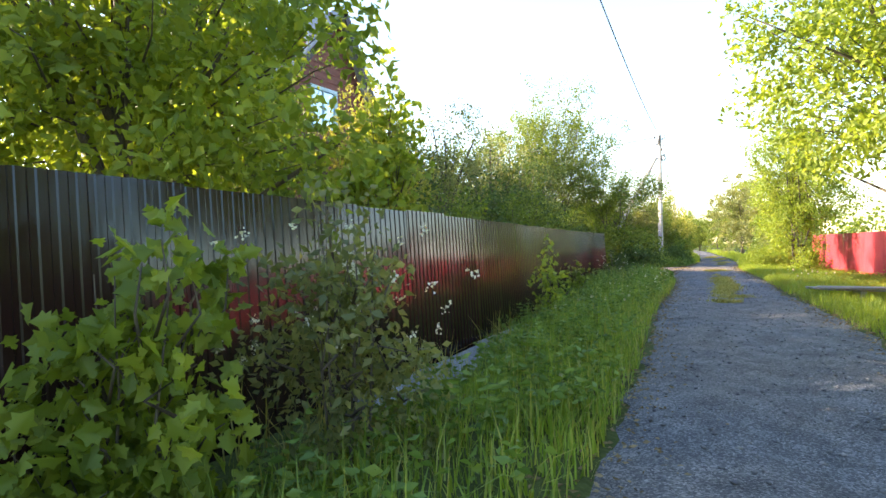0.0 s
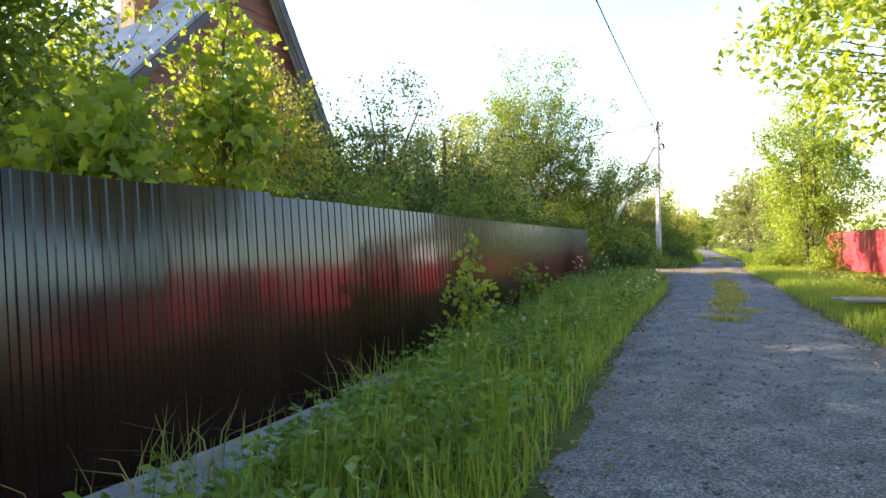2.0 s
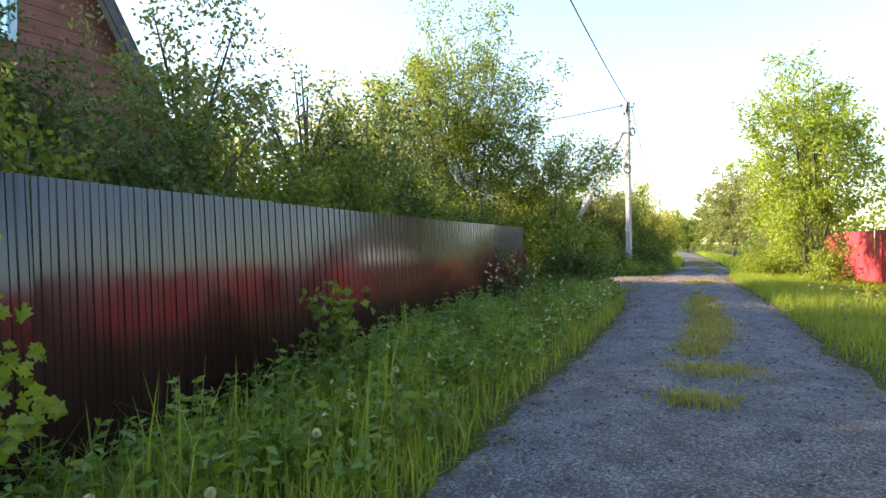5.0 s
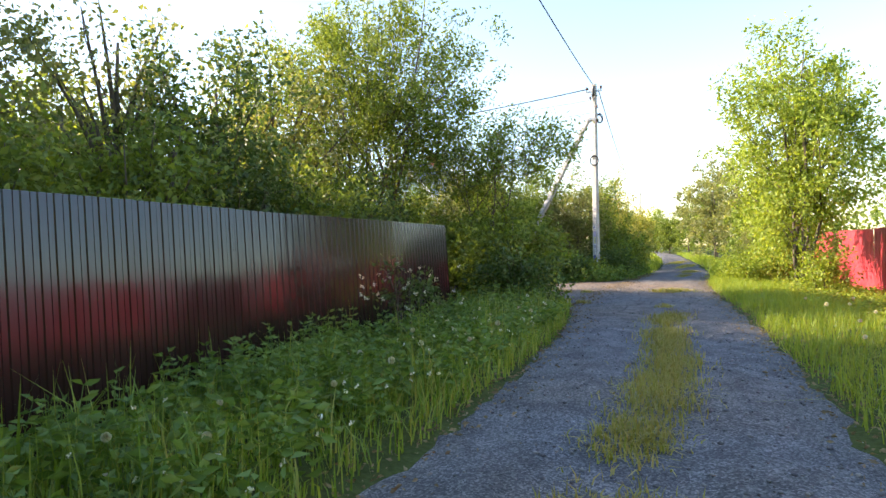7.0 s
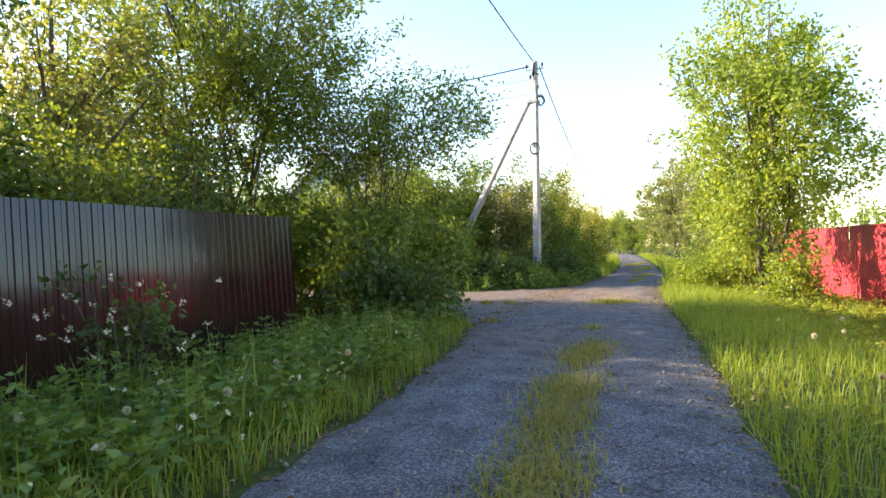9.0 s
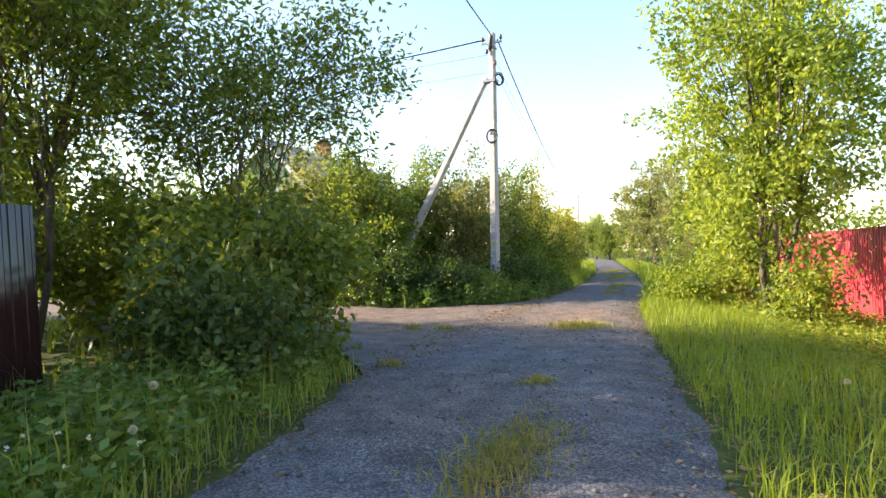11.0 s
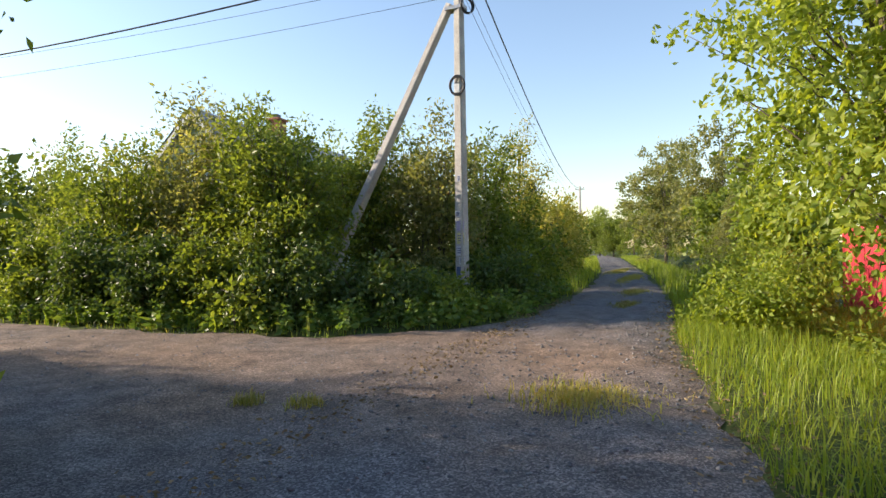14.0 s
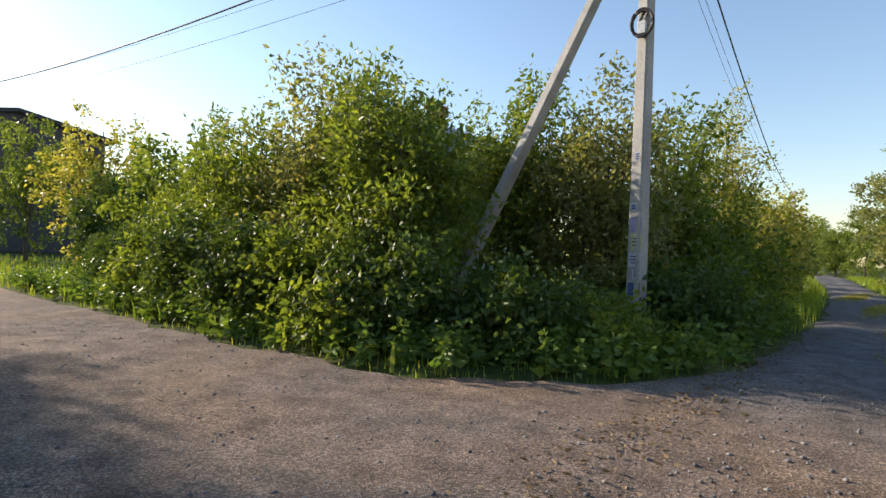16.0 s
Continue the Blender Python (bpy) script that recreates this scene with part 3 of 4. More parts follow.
FRONT = [(-16.5, 28.2, 1.3), (-14.6, 28.0, 1.7), (-12.8, 27.7, 1.7), (-11.2, 27.5, 1.7), (-9.6, 27.6, 1.6), (-8.2, 27.8, 1.5), (-6.9, 28.1, 1.4), (-5.7, 28.8, 1.05), (-4.9, 29.8, 0.7), (-4.6, 31.7, 1.1), (-5.6, 30.4, 0.85), (-4.7, 33.4, 1.4)]
for k, (x, y, h) in enumerate(FRONT):
    tree("raspberry_bush", (x, y), h, (1.0, 0.75, h * 0.55), 105, 46, 0.085, (LEAF_DARK, LEAF_DARK, LEAF_MID)[k % 3], "low bramble bush at the road edge", "bush", "brambles at the corner", 90 + k, 5, 0.012, limbs=5, spread=0.2)
tree("elder_sapling", (-7.1, 27.2), 1.05, (0.5, 0.4, 0.5), 26, 12, 0.1, LEAF_MID, "light green sapling in front of brambles", "bush", seed=108, stems=3, trunk=0.012, limbs=4)

for k, (x, y, h) in enumerate([(-40, 29.3, 7.2), (-35, 30.6, 8.0), (-27, 31.2, 6.6), (-23, 30.5, 3.8), (-19.0, 30.6, 4.7)]):
    tree("tree", (x, y), h, (h * 0.36, h * 0.36, h * 0.5), 130, 34, 0.15, (LEAF_DARK, LEAF_MID, LEAF_YELLOW)[k % 3], "leafy tree beside the side road", group="side road trees", seed=170 + k, trunk=0.1)

# beyond the pole, on both sides of the lane
tree("birch_tree", (-5.5, 37.2), 5.3, (0.95, 0.95, 2.7), 110, 40, 0.07, LEAF_YELLOW, "slender young birch with yellowish leaves", seed=110, trunk=0.05)
for k, (x, y, h) in enumerate([(-5.0, 35.0, 2.2), (-5.3, 40.0, 3.2), (-5.9, 43.5, 3.6), (-6.4, 47.5, 3.4), (-7.2, 52, 3.6), (-8.4, 58, 3.8), (-10, 66, 4.5), (-12.5, 78, 5.5)]):
    tree("birch_bush", (x, y), h, (1.2, 1.6, h * 0.52), 120, 42, 0.1, LEAF_YELLOW if k % 3 else LEAF_MID, "yellowish birch scrub beside the lane", "bush", "birch scrub", 112 + k, 4, 0.03, limbs=6)
conifer((-9.2, 52.0), 5.4, 1.3, "dark green spruce above the scrub", 3)
for k, (x, y, h, m) in enumerate([(1.6, 38, 3.0, LEAF_LIGHT), (0.9, 46, 4.2, LEAF_MID), (0.6, 52, 7.6, LEAF_SILVER), (-2.6, 62, 8.2, LEAF_SILVER), (-3.2, 74, 8, LEAF_MID), (-11.2, 101, 5.5, LEAF_MID), (-8, 96, 8, LEAF_MID), (-13.5, 104, 6.5, LEAF_MID), (-18.5, 131, 9, LEAF_LIGHT), (-22, 112, 9, LEAF_MID)]):
    tree("tree", (x, y), h, (h * 0.4, h * 0.4, h * 0.5), 250, 40, 0.15, m, "leafy tree beside the far end of the lane", group="trees along the far lane", seed=130 + k, trunk=0.1)
conifer((0.6, 41.5), 3.2, 1.2, "young pine beside the lane", 4, LEAF_SILVER)
for k, (x, y, h) in enumerate([(0.15, 34.2, 1.1), (0.9, 31.6, 1.3), (1.0, 35.8, 1.4), (0.2, 29.6, 0.8)]):
    tree("bush", (x, y), h, (0.8, 0.8, h * 0.55), 80, 44, 0.07, LEAF_LIGHT, "rounded light green bush at the verge", "bush", "verge bushes", 140 + k, 4, 0.012, limbs=4)

# trees on the right verge
tree("ash_tree", (1.75, 28.3), 8.1, (2.35, 2.3, 3.9), 430, 46, 0.095, LEAF_LIGHT, "tall light green tree with several thin trunks", seed=150, stems=4, trunk=0.055, limbs=20, low=-0.86)
tree("bush", (2.1, 27.4), 1.5, (0.7, 0.7, 0.8), 45, 40, 0.08, LEAF_LIGHT, "light green shoots around the tree foot", "bush", seed=152, stems=4, trunk=0.015, limbs=5)
tree("willow_tree", (3.9, 8.5), 8.4, (3.7, 3.6, 3.9), 520, 46, 0.1, LEAF_LIGHT, "large light green tree leaning over the lane", seed=153, stems=3, trunk=0.11, limbs=22, low=-0.5)
tree("willow_tree", (6.2, 2.4), 8.0, (2.6, 3.5, 3.8), 460, 40, 0.11, LEAF_LIGHT, "large light green tree beside the lane", seed=154, trunk=0.12)

for k, (x, y, h) in enumerate([(5.9, -4.2, 4.8), (6.2, -1.2, 4.4), (6.0, 1.8, 4.2), (6.4, 4.6, 3.8)]):
    tree("bush", (x, y), h, (1.5, 1.9, h * 0.52), 150, 44, 0.1, LEAF_MID, "dense green bush under the trees opposite the fence", "bush", "bushes opposite the fence", 190 + k, 4, 0.03, limbs=6)


def far_woods():
    rng = np.random.default_rng(9)
    c = []
    for k in range(2800):
        a = rng.random() * 2 * math.pi
        r = rng.uniform(75, 125) * (1.0 + 0.25 * math.sin(3 * a))
        h = 6.5 + 3.0 * noise.noise(Vector((math.cos(a) * 6, math.sin(a) * 6, 0)))
        p = (r * math.cos(a) - 5, 30 + r * math.sin(a) * 1.1, rng.random() * h)
        if road_depth(np.array(p[0]), np.array(p[1])) < -4:
            c.append(p)
    return crown_mesh("far_woods", rng, np.array(c), 24, 0.6, 1.1, LEAF_MID, 0.4)


tagged(new("far_woods", far_woods()), "distant belt of green woods around the gardens", "woods", kind="stuff")

# ---- power pole ----
PX, PY = -4.862, 30.997
pole = thing("power_pole", (PX, PY, float(land(np.array(PX), np.array(PY)))), "grey concrete power pole with a slanting strut", "power pole")
GZ = -pole.location.z


def tapered_post(name, a, b, wa, wb, mat, bevel=0.02):
    a, b = Vector(a), Vector(b)
    d = (b - a).normalized()
    s = d.cross(Vector((0.25, 0.97, 0))).normalized()
    u = s.cross(d)
    v, f = [], []
    for p, w in ((a, wa), (b, wb)):
        h = w / 2
        for x, y in ((h, h - bevel), (h - bevel, h), (bevel - h, h), (-h, h - bevel), (-h, bevel - h), (bevel - h, -h), (h - bevel, -h), (h, bevel - h)):
            v.append(p + s * x + u * y)
    f = [(k, (k + 1) % 8, 8 + (k + 1) % 8, 8 + k) for k in range(8)] + [tuple(range(7, -1, -1)), tuple(range(8, 16))]
    return mesh_of(name, v, f, mat)


part("post", tapered_post("post", (0, 0, -0.3), (0, 0, 7.5 + GZ), 0.225, 0.15, CONCRETE), pole)
part("strut", tapered_post("strut", (-3.45, -0.2, 0.1), (-0.2, 0.02, 6.25 + GZ), 0.21, 0.15, CONCRETE), pole)
part("strut_bracket", box("strut_bracket", (-0.28, -0.1, 6.1 + GZ), (0.14, 0.12, 6.18 + GZ), STEEL), pole, "steel strap round pole and strut")
part("clamp", box("clamp", (-0.11, -0.11, 7.05 + GZ), (0.11, 0.11, 7.11 + GZ), STEEL), pole, "steel band")
part("crossbar", box("crossbar", (-0.32, -0.05, 7.2 + GZ), (0.3, 0.0, 7.25 + GZ), STEEL), pole)


def insulator(parent, at):
    prof = [(0.0, 0.012), (0.05, 0.012), (0.055, 0.045), (0.08, 0.05), (0.1, 0.03), (0.115, 0.045), (0.15, 0.04), (0.17, 0.012)]
    me = tube("insulator", [(at[0], at[1], at[2] + z) for z, r in prof], [r for z, r in prof], PORCELAIN, 10)
    part("insulator", me, parent, "brown porcelain insulator")


for at in ((-0.28, -0.03, 7.25 + GZ), (0.26, -0.03, 7.25 + GZ), (-0.12, -0.14, 6.85 + GZ), (0.12, -0.13, 6.5 + GZ)):
    insulator(pole, at)


def ring(name, centre, radius, wire, mat, turns=4, tilt=0.0, seed=1):
    rng = np.random.default_rng(seed)
    arr = []
    for k in range(turns):
        r, o = radius + rng.normal() * 0.012, rng.normal(size=3) * 0.012
        pts = [(centre[0] + o[0] + r * math.cos(a) * math.cos(tilt) * 0.85, centre[1] + o[1] + r * math.cos(a) * math.sin(tilt) + 0.01 * k, centre[2] + o[2] + r * math.sin(a)) for a in np.linspace(0, 2 * math.pi, 25)]
        arr.append(tube_arrays(pts, [wire] * 25, 6))
    return fast_mesh(name, *join(arr), mat)


part("cable_coil", ring("cable_coil", (0.0, -0.17, 4.53 + GZ), 0.18, 0.016, RUBBER, 6), pole, "coil of black cable hung on the pole")
part("cable_coil", ring("cable_coil", (0.2, -0.06, 6.15 + GZ), 0.15, 0.016, RUBBER, 4, 1.0, 2), pole, "small coil of black cable")
part("cable_box", box("cable_box", (-0.06, -0.17, 4.38 + GZ), (0.06, -0.11, 4.56 + GZ), PAINT_WHITE), pole, "small grey junction box")
part("cable_joint", tube("cable_joint", [(-0.02, -0.13, 6.95 + GZ), (0.0, -0.17, 7.15 + GZ), (0.02, -0.13, 7.4 + GZ)], [0.03, 0.06, 0.03], RUBBER, 8), pole, "black cable joint at the pole top")
NOTICES = [(-0.07, 1.62, 0.16, 0.2, PAPER_LILAC), (-0.06, 1.36, 0.15, 0.22, PAPER_YELLOW), (-0.08, 1.12, 0.17, 0.2, PAPER), (-0.02, 0.95, 0.12, 0.14, PAPER), (-0.08, 0.72, 0.17, 0.18, PAINT_DARKBLUE), (-0.05, 2.6, 0.1, 0.14, PAPER), (-0.09, 1.9, 0.1, 0.12, PAPER)]
for k, (x, z, w, h, m) in enumerate(NOTICES):
    half = 0.1125 - 0.0048 * z
    part("notice", box("notice", (x, -half - 0.004, z + GZ), (x + w, -half - 0.001, z + h + GZ), m, 0), pole, "torn paper notice pasted on concrete" if m is not PAINT_DARKBLUE else "smear of dark blue paint")
    if m in (PAPER, PAPER_YELLOW):
        for j in range(3):
            part("text_bar", box("text_bar", (x + 0.02, -half - 0.006, z + h * (0.25 + 0.22 * j) + GZ), (x + w * 0.8, -half - 0.0045, z + h * (0.25 + 0.22 * j) + 0.018 + GZ), PAINT_DARKBLUE, 0), pole)


def cable(a, b, sag, r, label, n=24):
    a, b = Vector(a), Vector(b)
    pts = [a.lerp(b, k / n) - Vector((0, 0, sag * 4 * (k / n) * (1 - k / n))) for k in range(n + 1)]
    tagged(new("overhead_cable", tube("overhead_cable", pts, [r] * (n + 1), RUBBER, 5)), label, "cable", "overhead cables")


TOP = (PX, PY, 7.42)
cable(TOP, (0.6, -14, 8.2), 1.0, 0.017, "black overhead cable running above the lane")
cable((PX + 0.15, PY, 7.3), (-12.5, 84.3, 7.9), 1.3, 0.019, "thick black overhead cable to a distant pole")
cable((PX + 0.15, PY, 6.6), (-12.4, 84.3, 7.0), 1.2, 0.005, "thin grey overhead wire to a distant pole")
cable((PX + 0.1, PY, 6.4), (-12.4, 84.3, 6.8), 1.3, 0.005, "thin grey overhead wire to a distant pole")
cable((PX - 0.2, PY, 7.35), (-42, 24.5, 7.6), 1.25, 0.02, "thick black overhead cable along the side road")
cable((PX - 0.2, PY, 6.9), (-42, 24.5, 7.1), 0.8, 0.005, "thin grey overhead wire along the side road")
cable((PX - 0.2, PY, 6.4), (-42, 24.5, 6.6), 0.8, 0.005, "thin grey overhead wire along the side road")


def plain_pole(x, y, h):
    p = thing("power_pole", (x, y, float(land(np.array(x), np.array(y)))), "distant grey concrete power pole", "power pole")
    part("post", tapered_post("post", (0, 0, -0.2), (0, 0, h), 0.25, 0.17, CONCRETE), p)
    part("crossbar", box("crossbar", (-0.5, -0.05, h - 0.35), (0.5, 0.05, h - 0.27), STEEL), p)
    for x in (-0.42, 0.0, 0.42):
        insulator(p, (x, 0, h - 0.27))


plain_pole(-12.5, 84.3, 8.1)
plain_pole(0.3, 77, 7.7)
plain_pole(-42, 24.5, 7.8)
plain_pole(0.6, -14, 8.3)


# ---- houses ----
def gable_house(name, label, origin, yaw, half_l, half_r, eave_l, eave_r, apex, deep, wall_mat, roof_mat, trim):
    """Front gable in the plane x = 0, ridge running back along -x; y runs along the front."""
    h = thing(name, origin, label, "house")
    h.rotation_euler = (0, 0, radians(yaw))
    prof = [(-half_l, 0), (half_r, 0), (half_r, eave_r), (0, apex), (-half_l, eave_l)]
    v = [(0, y, z) for y, z in prof] + [(-deep, y, z) for y, z in prof]
    part("wall", mesh_of("wall", v, [(0, 1, 2, 3, 4), (9, 8, 7, 6, 5), (0, 4, 9, 5), (1, 6, 7, 2)], wall_mat), h)
    for side, he, e in ((-1, half_l, eave_l), (1, half_r, eave_r)):
        sl = Vector((0, side * he, e - apex))
        ln = sl.length
        n = max(int(ln * 1.18 / 0.09), 4)
        rows = 2
        dv, df = [], []
        nrm = Vector((0, side * (apex - e), he)).normalized()
        cols = int((deep + 0.9) / 0.15) * 4
        for i in range(cols + 1):
            x = 0.45 - (deep + 0.9) * i / cols
            w = 0.028 * math.sin(i * math.pi / 2)
            for f in (0.0, 1.16):
                for th in (0.05, 0.0):
                    p = Vector((x, 0, apex + 0.06)) + sl * f + nrm * (w + th)
                    dv.append(p)
        for i in range(cols):
            a = i * 4
            for q in ((a, a + 2, a + 6, a + 4), (a + 1, a + 5, a + 7, a + 3), (a + 2, a + 3, a + 7, a + 6)):
                df.append(q if side > 0 else q[::-1])
        part("roof", mesh_of("roof", dv, df, roof_mat), h)
        p0, p1 = Vector((0.42, 0, apex + 0.02)), Vector((0.42, 0, apex + 0.02)) + sl * 1.16
        d = nrm * 0.16
        q = [p0, p1, p1 - d, p0 - d]
        part("barge_board", mesh_of("barge_board", q + [a + Vector((0.03, 0, 0)) for a in q], [(3, 2, 1, 0), (4, 5, 6, 7), (0, 1, 5, 4), (1, 2, 6, 5), (2, 3, 7, 6), (3, 0, 4, 7)], trim), h)
    return h


def house_window(h, y0, y1, z0, z1, frame_mat, panes=2):
    w = part("window", box("window", (-0.05, y0, z0), (0.012, y1, z1), glass_m, 0), h, "glass window")
    t = 0.11
    for a, b in (((0, y0 - t, z0 - t), (0.07, y1 + t, z0)), ((0, y0 - t, z1), (0.07, y1 + t, z1 + t)), ((0, y0 - t, z0), (0.07, y0, z1)), ((0, y1, z0), (0.07, y1 + t, z1))):
        part("window_frame", box("window_frame", a, b, frame_mat), w, "pale blue painted frame")
    for k in range(1, panes):
        y = y0 + (y1 - y0) * k / panes
        part("mullion", box("mullion", (0, y - 0.03, z0), (0.05, y + 0.03, z1), frame_mat), w)
    part("mullion", box("mullion", (0, y0, z1 - 0.35), (0.045, y1, z1 - 0.3), frame_mat), w)


house = gable_house("house", "red-brown boarded house with a steep grey roof", (-10.7, 10.1, -0.1), 0, 3.7, 2.95, 4.6, 3.4, 8.65, 7.5, WOOD_BROWN, ROOF_GREY, FRAME_DARK)
house_window(house, -1.07, -0.1, 5.05, 6.1, PAINT_BLUE)
for k in range(34):
    z = 0.3 + k * 0.245
    half = [min(3.68, 3.7 * (8.65 - z) / 4.05), min(2.93, 2.95 * (8.65 - z) / 5.25)]
    if half[0] < 0.15:
        break
    spans = [(-half[0], -1.18), (0.01, half[1])] if 4.65 < z < 6.25 else [(-half[0], half[1])]
    for a, b in spans:
        if b - a > 0.1:
            part("board", box("board", (0, a, z), (0.022, b, z + 0.235), WOOD_BROWN, 0.004), house)
chim = part("chimney", box("chimney", (-3.9, -1.3, 6.6), (-3.2, -0.6, 10.4), BRICK, 0.02), house, "brick chimney")
part("chimney_cap", box("chimney_cap", (-3.98, -1.38, 10.4), (-3.12, -0.52, 10.5), CONCRETE, 0.02), chim)

green = gable_house("house", "pale green house with a grey gable roof behind bushes", (-16.7, 35.4, -0.1), -84.5, 2.5, 2.5, 3.9, 3.9, 6.35, 10.4, PAINT_GREEN, ROOF_GREY, PAINT_WHITE)
house_window(green, -0.5, 0.5, 3.2, 4.4, PAINT_WHITE)
chim = part("chimney", box("chimney", (-4.95, -0.3, 5.4), (-4.35, 0.3, 7.0), BRICK, 0.02), green, "brick chimney")
part("chimney_cap", box("chimney_cap", (-5.02, -0.37, 7.0), (-4.28, 0.37, 7.1), BRICK, 0.02), chim)
part("flue", box("flue", (-4.8, -0.14, 7.1), (-4.5, 0.14, 7.3), ROOF_DARK, 0.02), chim)
barn = gable_house("barn", "dark barn with a slate-blue roof beside the side road", (-54, 34, -0.1), 0, 6, 6, 9.4, 9.4, 10.6, 12, FRAME_DARK, ROOF_DARK, FRAME_DARK)
far_house = gable_house("house", "distant white house with a brown roof", (17, 60, -0.1), 200, 3.5, 3.5, 3.4, 3.4, 6.0, 8, PAINT_WHITE, WOOD_BROWN, FRAME_DARK)

# ---- stack of grey sheets on the verge ----
srng = np.random.default_rng(3)
for k in range(2):
    z = float(land(np.array(3.2), np.array(12.0)))
    tagged(part("timber_block", box("timber_block", (-0.06, -0.55, 0), (0.06, 0.55, 0.2), WOOD_GREY, 0.01), None, "", pose(2.7 + 1.5 * k, 12.2, z, 0, 0, 5)), "short weathered timber block under boards", "timber", "timber blocks")
for k in range(6):
    tagged(part("board", box("board", (-1.4, -0.09, -0.022), (1.4, 0.09, 0.022), WOOD_GREY, 0.006), None, "", pose(3.3 + srng.normal() * 0.1, 11.8 + 0.2 * (k % 4) , z + 0.222 + 0.046 * (k // 4), 0, 0, 4 + srng.normal() * 2)), "grey weathered board stacked on the verge", "board", "stacked boards")


# ---- grass, herbs and small plants ----
def scatter(rng, n, x0, x1, y0, y1, keep):
    x, y = rng.uniform(x0, x1, n), rng.uniform(y0, y1, n)
    ok = keep(x, y)
    return x[ok], y[ok]


def blades(name, rng, x, y, height, mat, wide=0.006, lean=0.35):
    n = len(x)
    p = np.stack([x, y, land(x, y) - 0.01], 1)
    h = height * rng.uniform(0.45, 1.25, n)[:, None]
    a = rng.uniform(0, 2 * math.pi, n)
    out = np.stack([np.cos(a), np.sin(a), np.zeros(n)], 1)
    side = np.stack([-np.sin(a), np.cos(a), np.zeros(n)], 1) * wide * rng.uniform(0.7, 1.4, n)[:, None]
    k = np.abs(rng.normal(size=n))[:, None] * lean
    m1 = p + (0, 0, 1) * h * 0.5 + out * h * k * 0.25
    tip = p + (0, 0, 1) * h * (1 - 0.3 * k) + out * h * k
    v = np.stack([p - side, p + side, m1 + side * 0.8, m1 - side * 0.8, tip], 1).reshape(-1, 3)
    i = np.arange(n)[:, None] * 5
    return fast_mesh(name, v, np.concatenate([i + (0, 1, 2), i + (0, 2, 3), i + (3, 2, 4)]), mat)


grng = np.random.default_rng(21)


def patchy(x, y, s=0.9):
    return 0.5 + 0.25 * np.sin(x * 2.1 * s + y * 1.3 * s) + 0.25 * np.sin(y * 2.7 * s - x * 1.1 * s + 1)


def left_verge(x, y):
    d = -road_depth(x, y)
    return (d > -0.06 + 0.1 * np.sin(y * 5) ** 2) & (x < along(LEFT, y)) & (x > fence_x(y) + np.where(y < 5.2, np.interp(y, [1.0, 4.0], [0.74, 0.5]) + 0.08 * np.sin(3 * y), 0.1)) & (grng.random(len(x)) < 0.35 + 0.75 * patchy(x, y))


def right_verge(x, y):
    return (-road_depth(x, y) > -0.08 + 0.1 * np.sin(y * 4) ** 2) & (x > along(RIGHT, y)) & (grng.random(len(x)) < 0.5 + 0.6 * patchy(x, y))


x, y = scatter(grng, 95000, -4.7, 0.9, -5, 20.5, left_verge)
tagged(new("grass", blades("grass", grng, x, y, 0.26, GRASS, 0.006, 0.55)), "tall green verge grass along the brown fence", "grass", kind="stuff")
x, y = scatter(grng, 15000, -4.7, 0.9, -5, 20.5, lambda x, y: left_verge(x, y) & (-road_depth(x, y) > 0.25))
tagged(new("grass", blades("grass", grng, x, y, 0.47, GRASS, 0.004, 0.35)), "thin tall grass stalks along the verge", "grass", kind="stuff")
x, y = scatter(grng, 16000, -4.7, 0.9, 3, 19, lambda x, y: left_verge(x, y) & (-road_depth(x, y) > 0.3) & (patchy(x, y, 2.6) > 0.72))
tagged(new("grass", blades("grass", grng, x, y, 0.62, GRASS, 0.006, 0.4)), "lush tall grass clumps on the verge", "grass", kind="stuff")
x, y = scatter(grng, 2600, -3.6, -1.6, -1, 9, lambda x, y: (x > fence_x(y) + 0.12) & (x < fence_x(y) + 0.75) & (patchy(x, y, 2.3) > 0.6))
tagged(new("grass", blades("grass", grng, x, y, 0.6, GRASS_DRY, 0.006, 0.75)), "tall bent grass at the foot of the brown fence", "grass", kind="stuff")
x, y = scatter(grng, 130000, -1.2, 7, 2, 36, right_verge)
tagged(new("grass", blades("grass", grng, x, y, 0.27, GRASS_SUNNY, 0.0045, 0.85)), "bright fresh green grass on the sunny verge", "grass", kind="stuff")
x, y = scatter(grng, 40000, -12, 6, 34, 90, lambda x, y: (np.minimum(abs(x - along(LEFT, y)), abs(x - along(RIGHT, y))) < 2.2) & (road_depth(x, y) < -0.05))
tagged(new("grass", blades("grass", grng, x, y, 0.42, GRASS_SUNNY, 0.012)), "green grass lining the far lane", "grass", kind="stuff")
x, y = scatter(grng, 30000, -30, -3, 20.0, 31.5, lambda x, y: (road_depth(x, y) < -0.03) & (road_depth(x, y) > -1.3))
tagged(new("grass", blades("grass", grng, x, y, 0.15, GRASS, 0.007)), "short green grass edging the side road", "grass", kind="stuff")
x, y = scatter(grng, 60000, -40, 30, -12, 60, lambda x, y: (road_depth(x, y) < -0.1) & ((x < fence_x(y) - 0.2) | (x > 6)))
tagged(new("grass", blades("grass", grng, x, y, 0.35, GRASS, 0.02)), "rough garden grass behind the fences", "grass", kind="stuff")

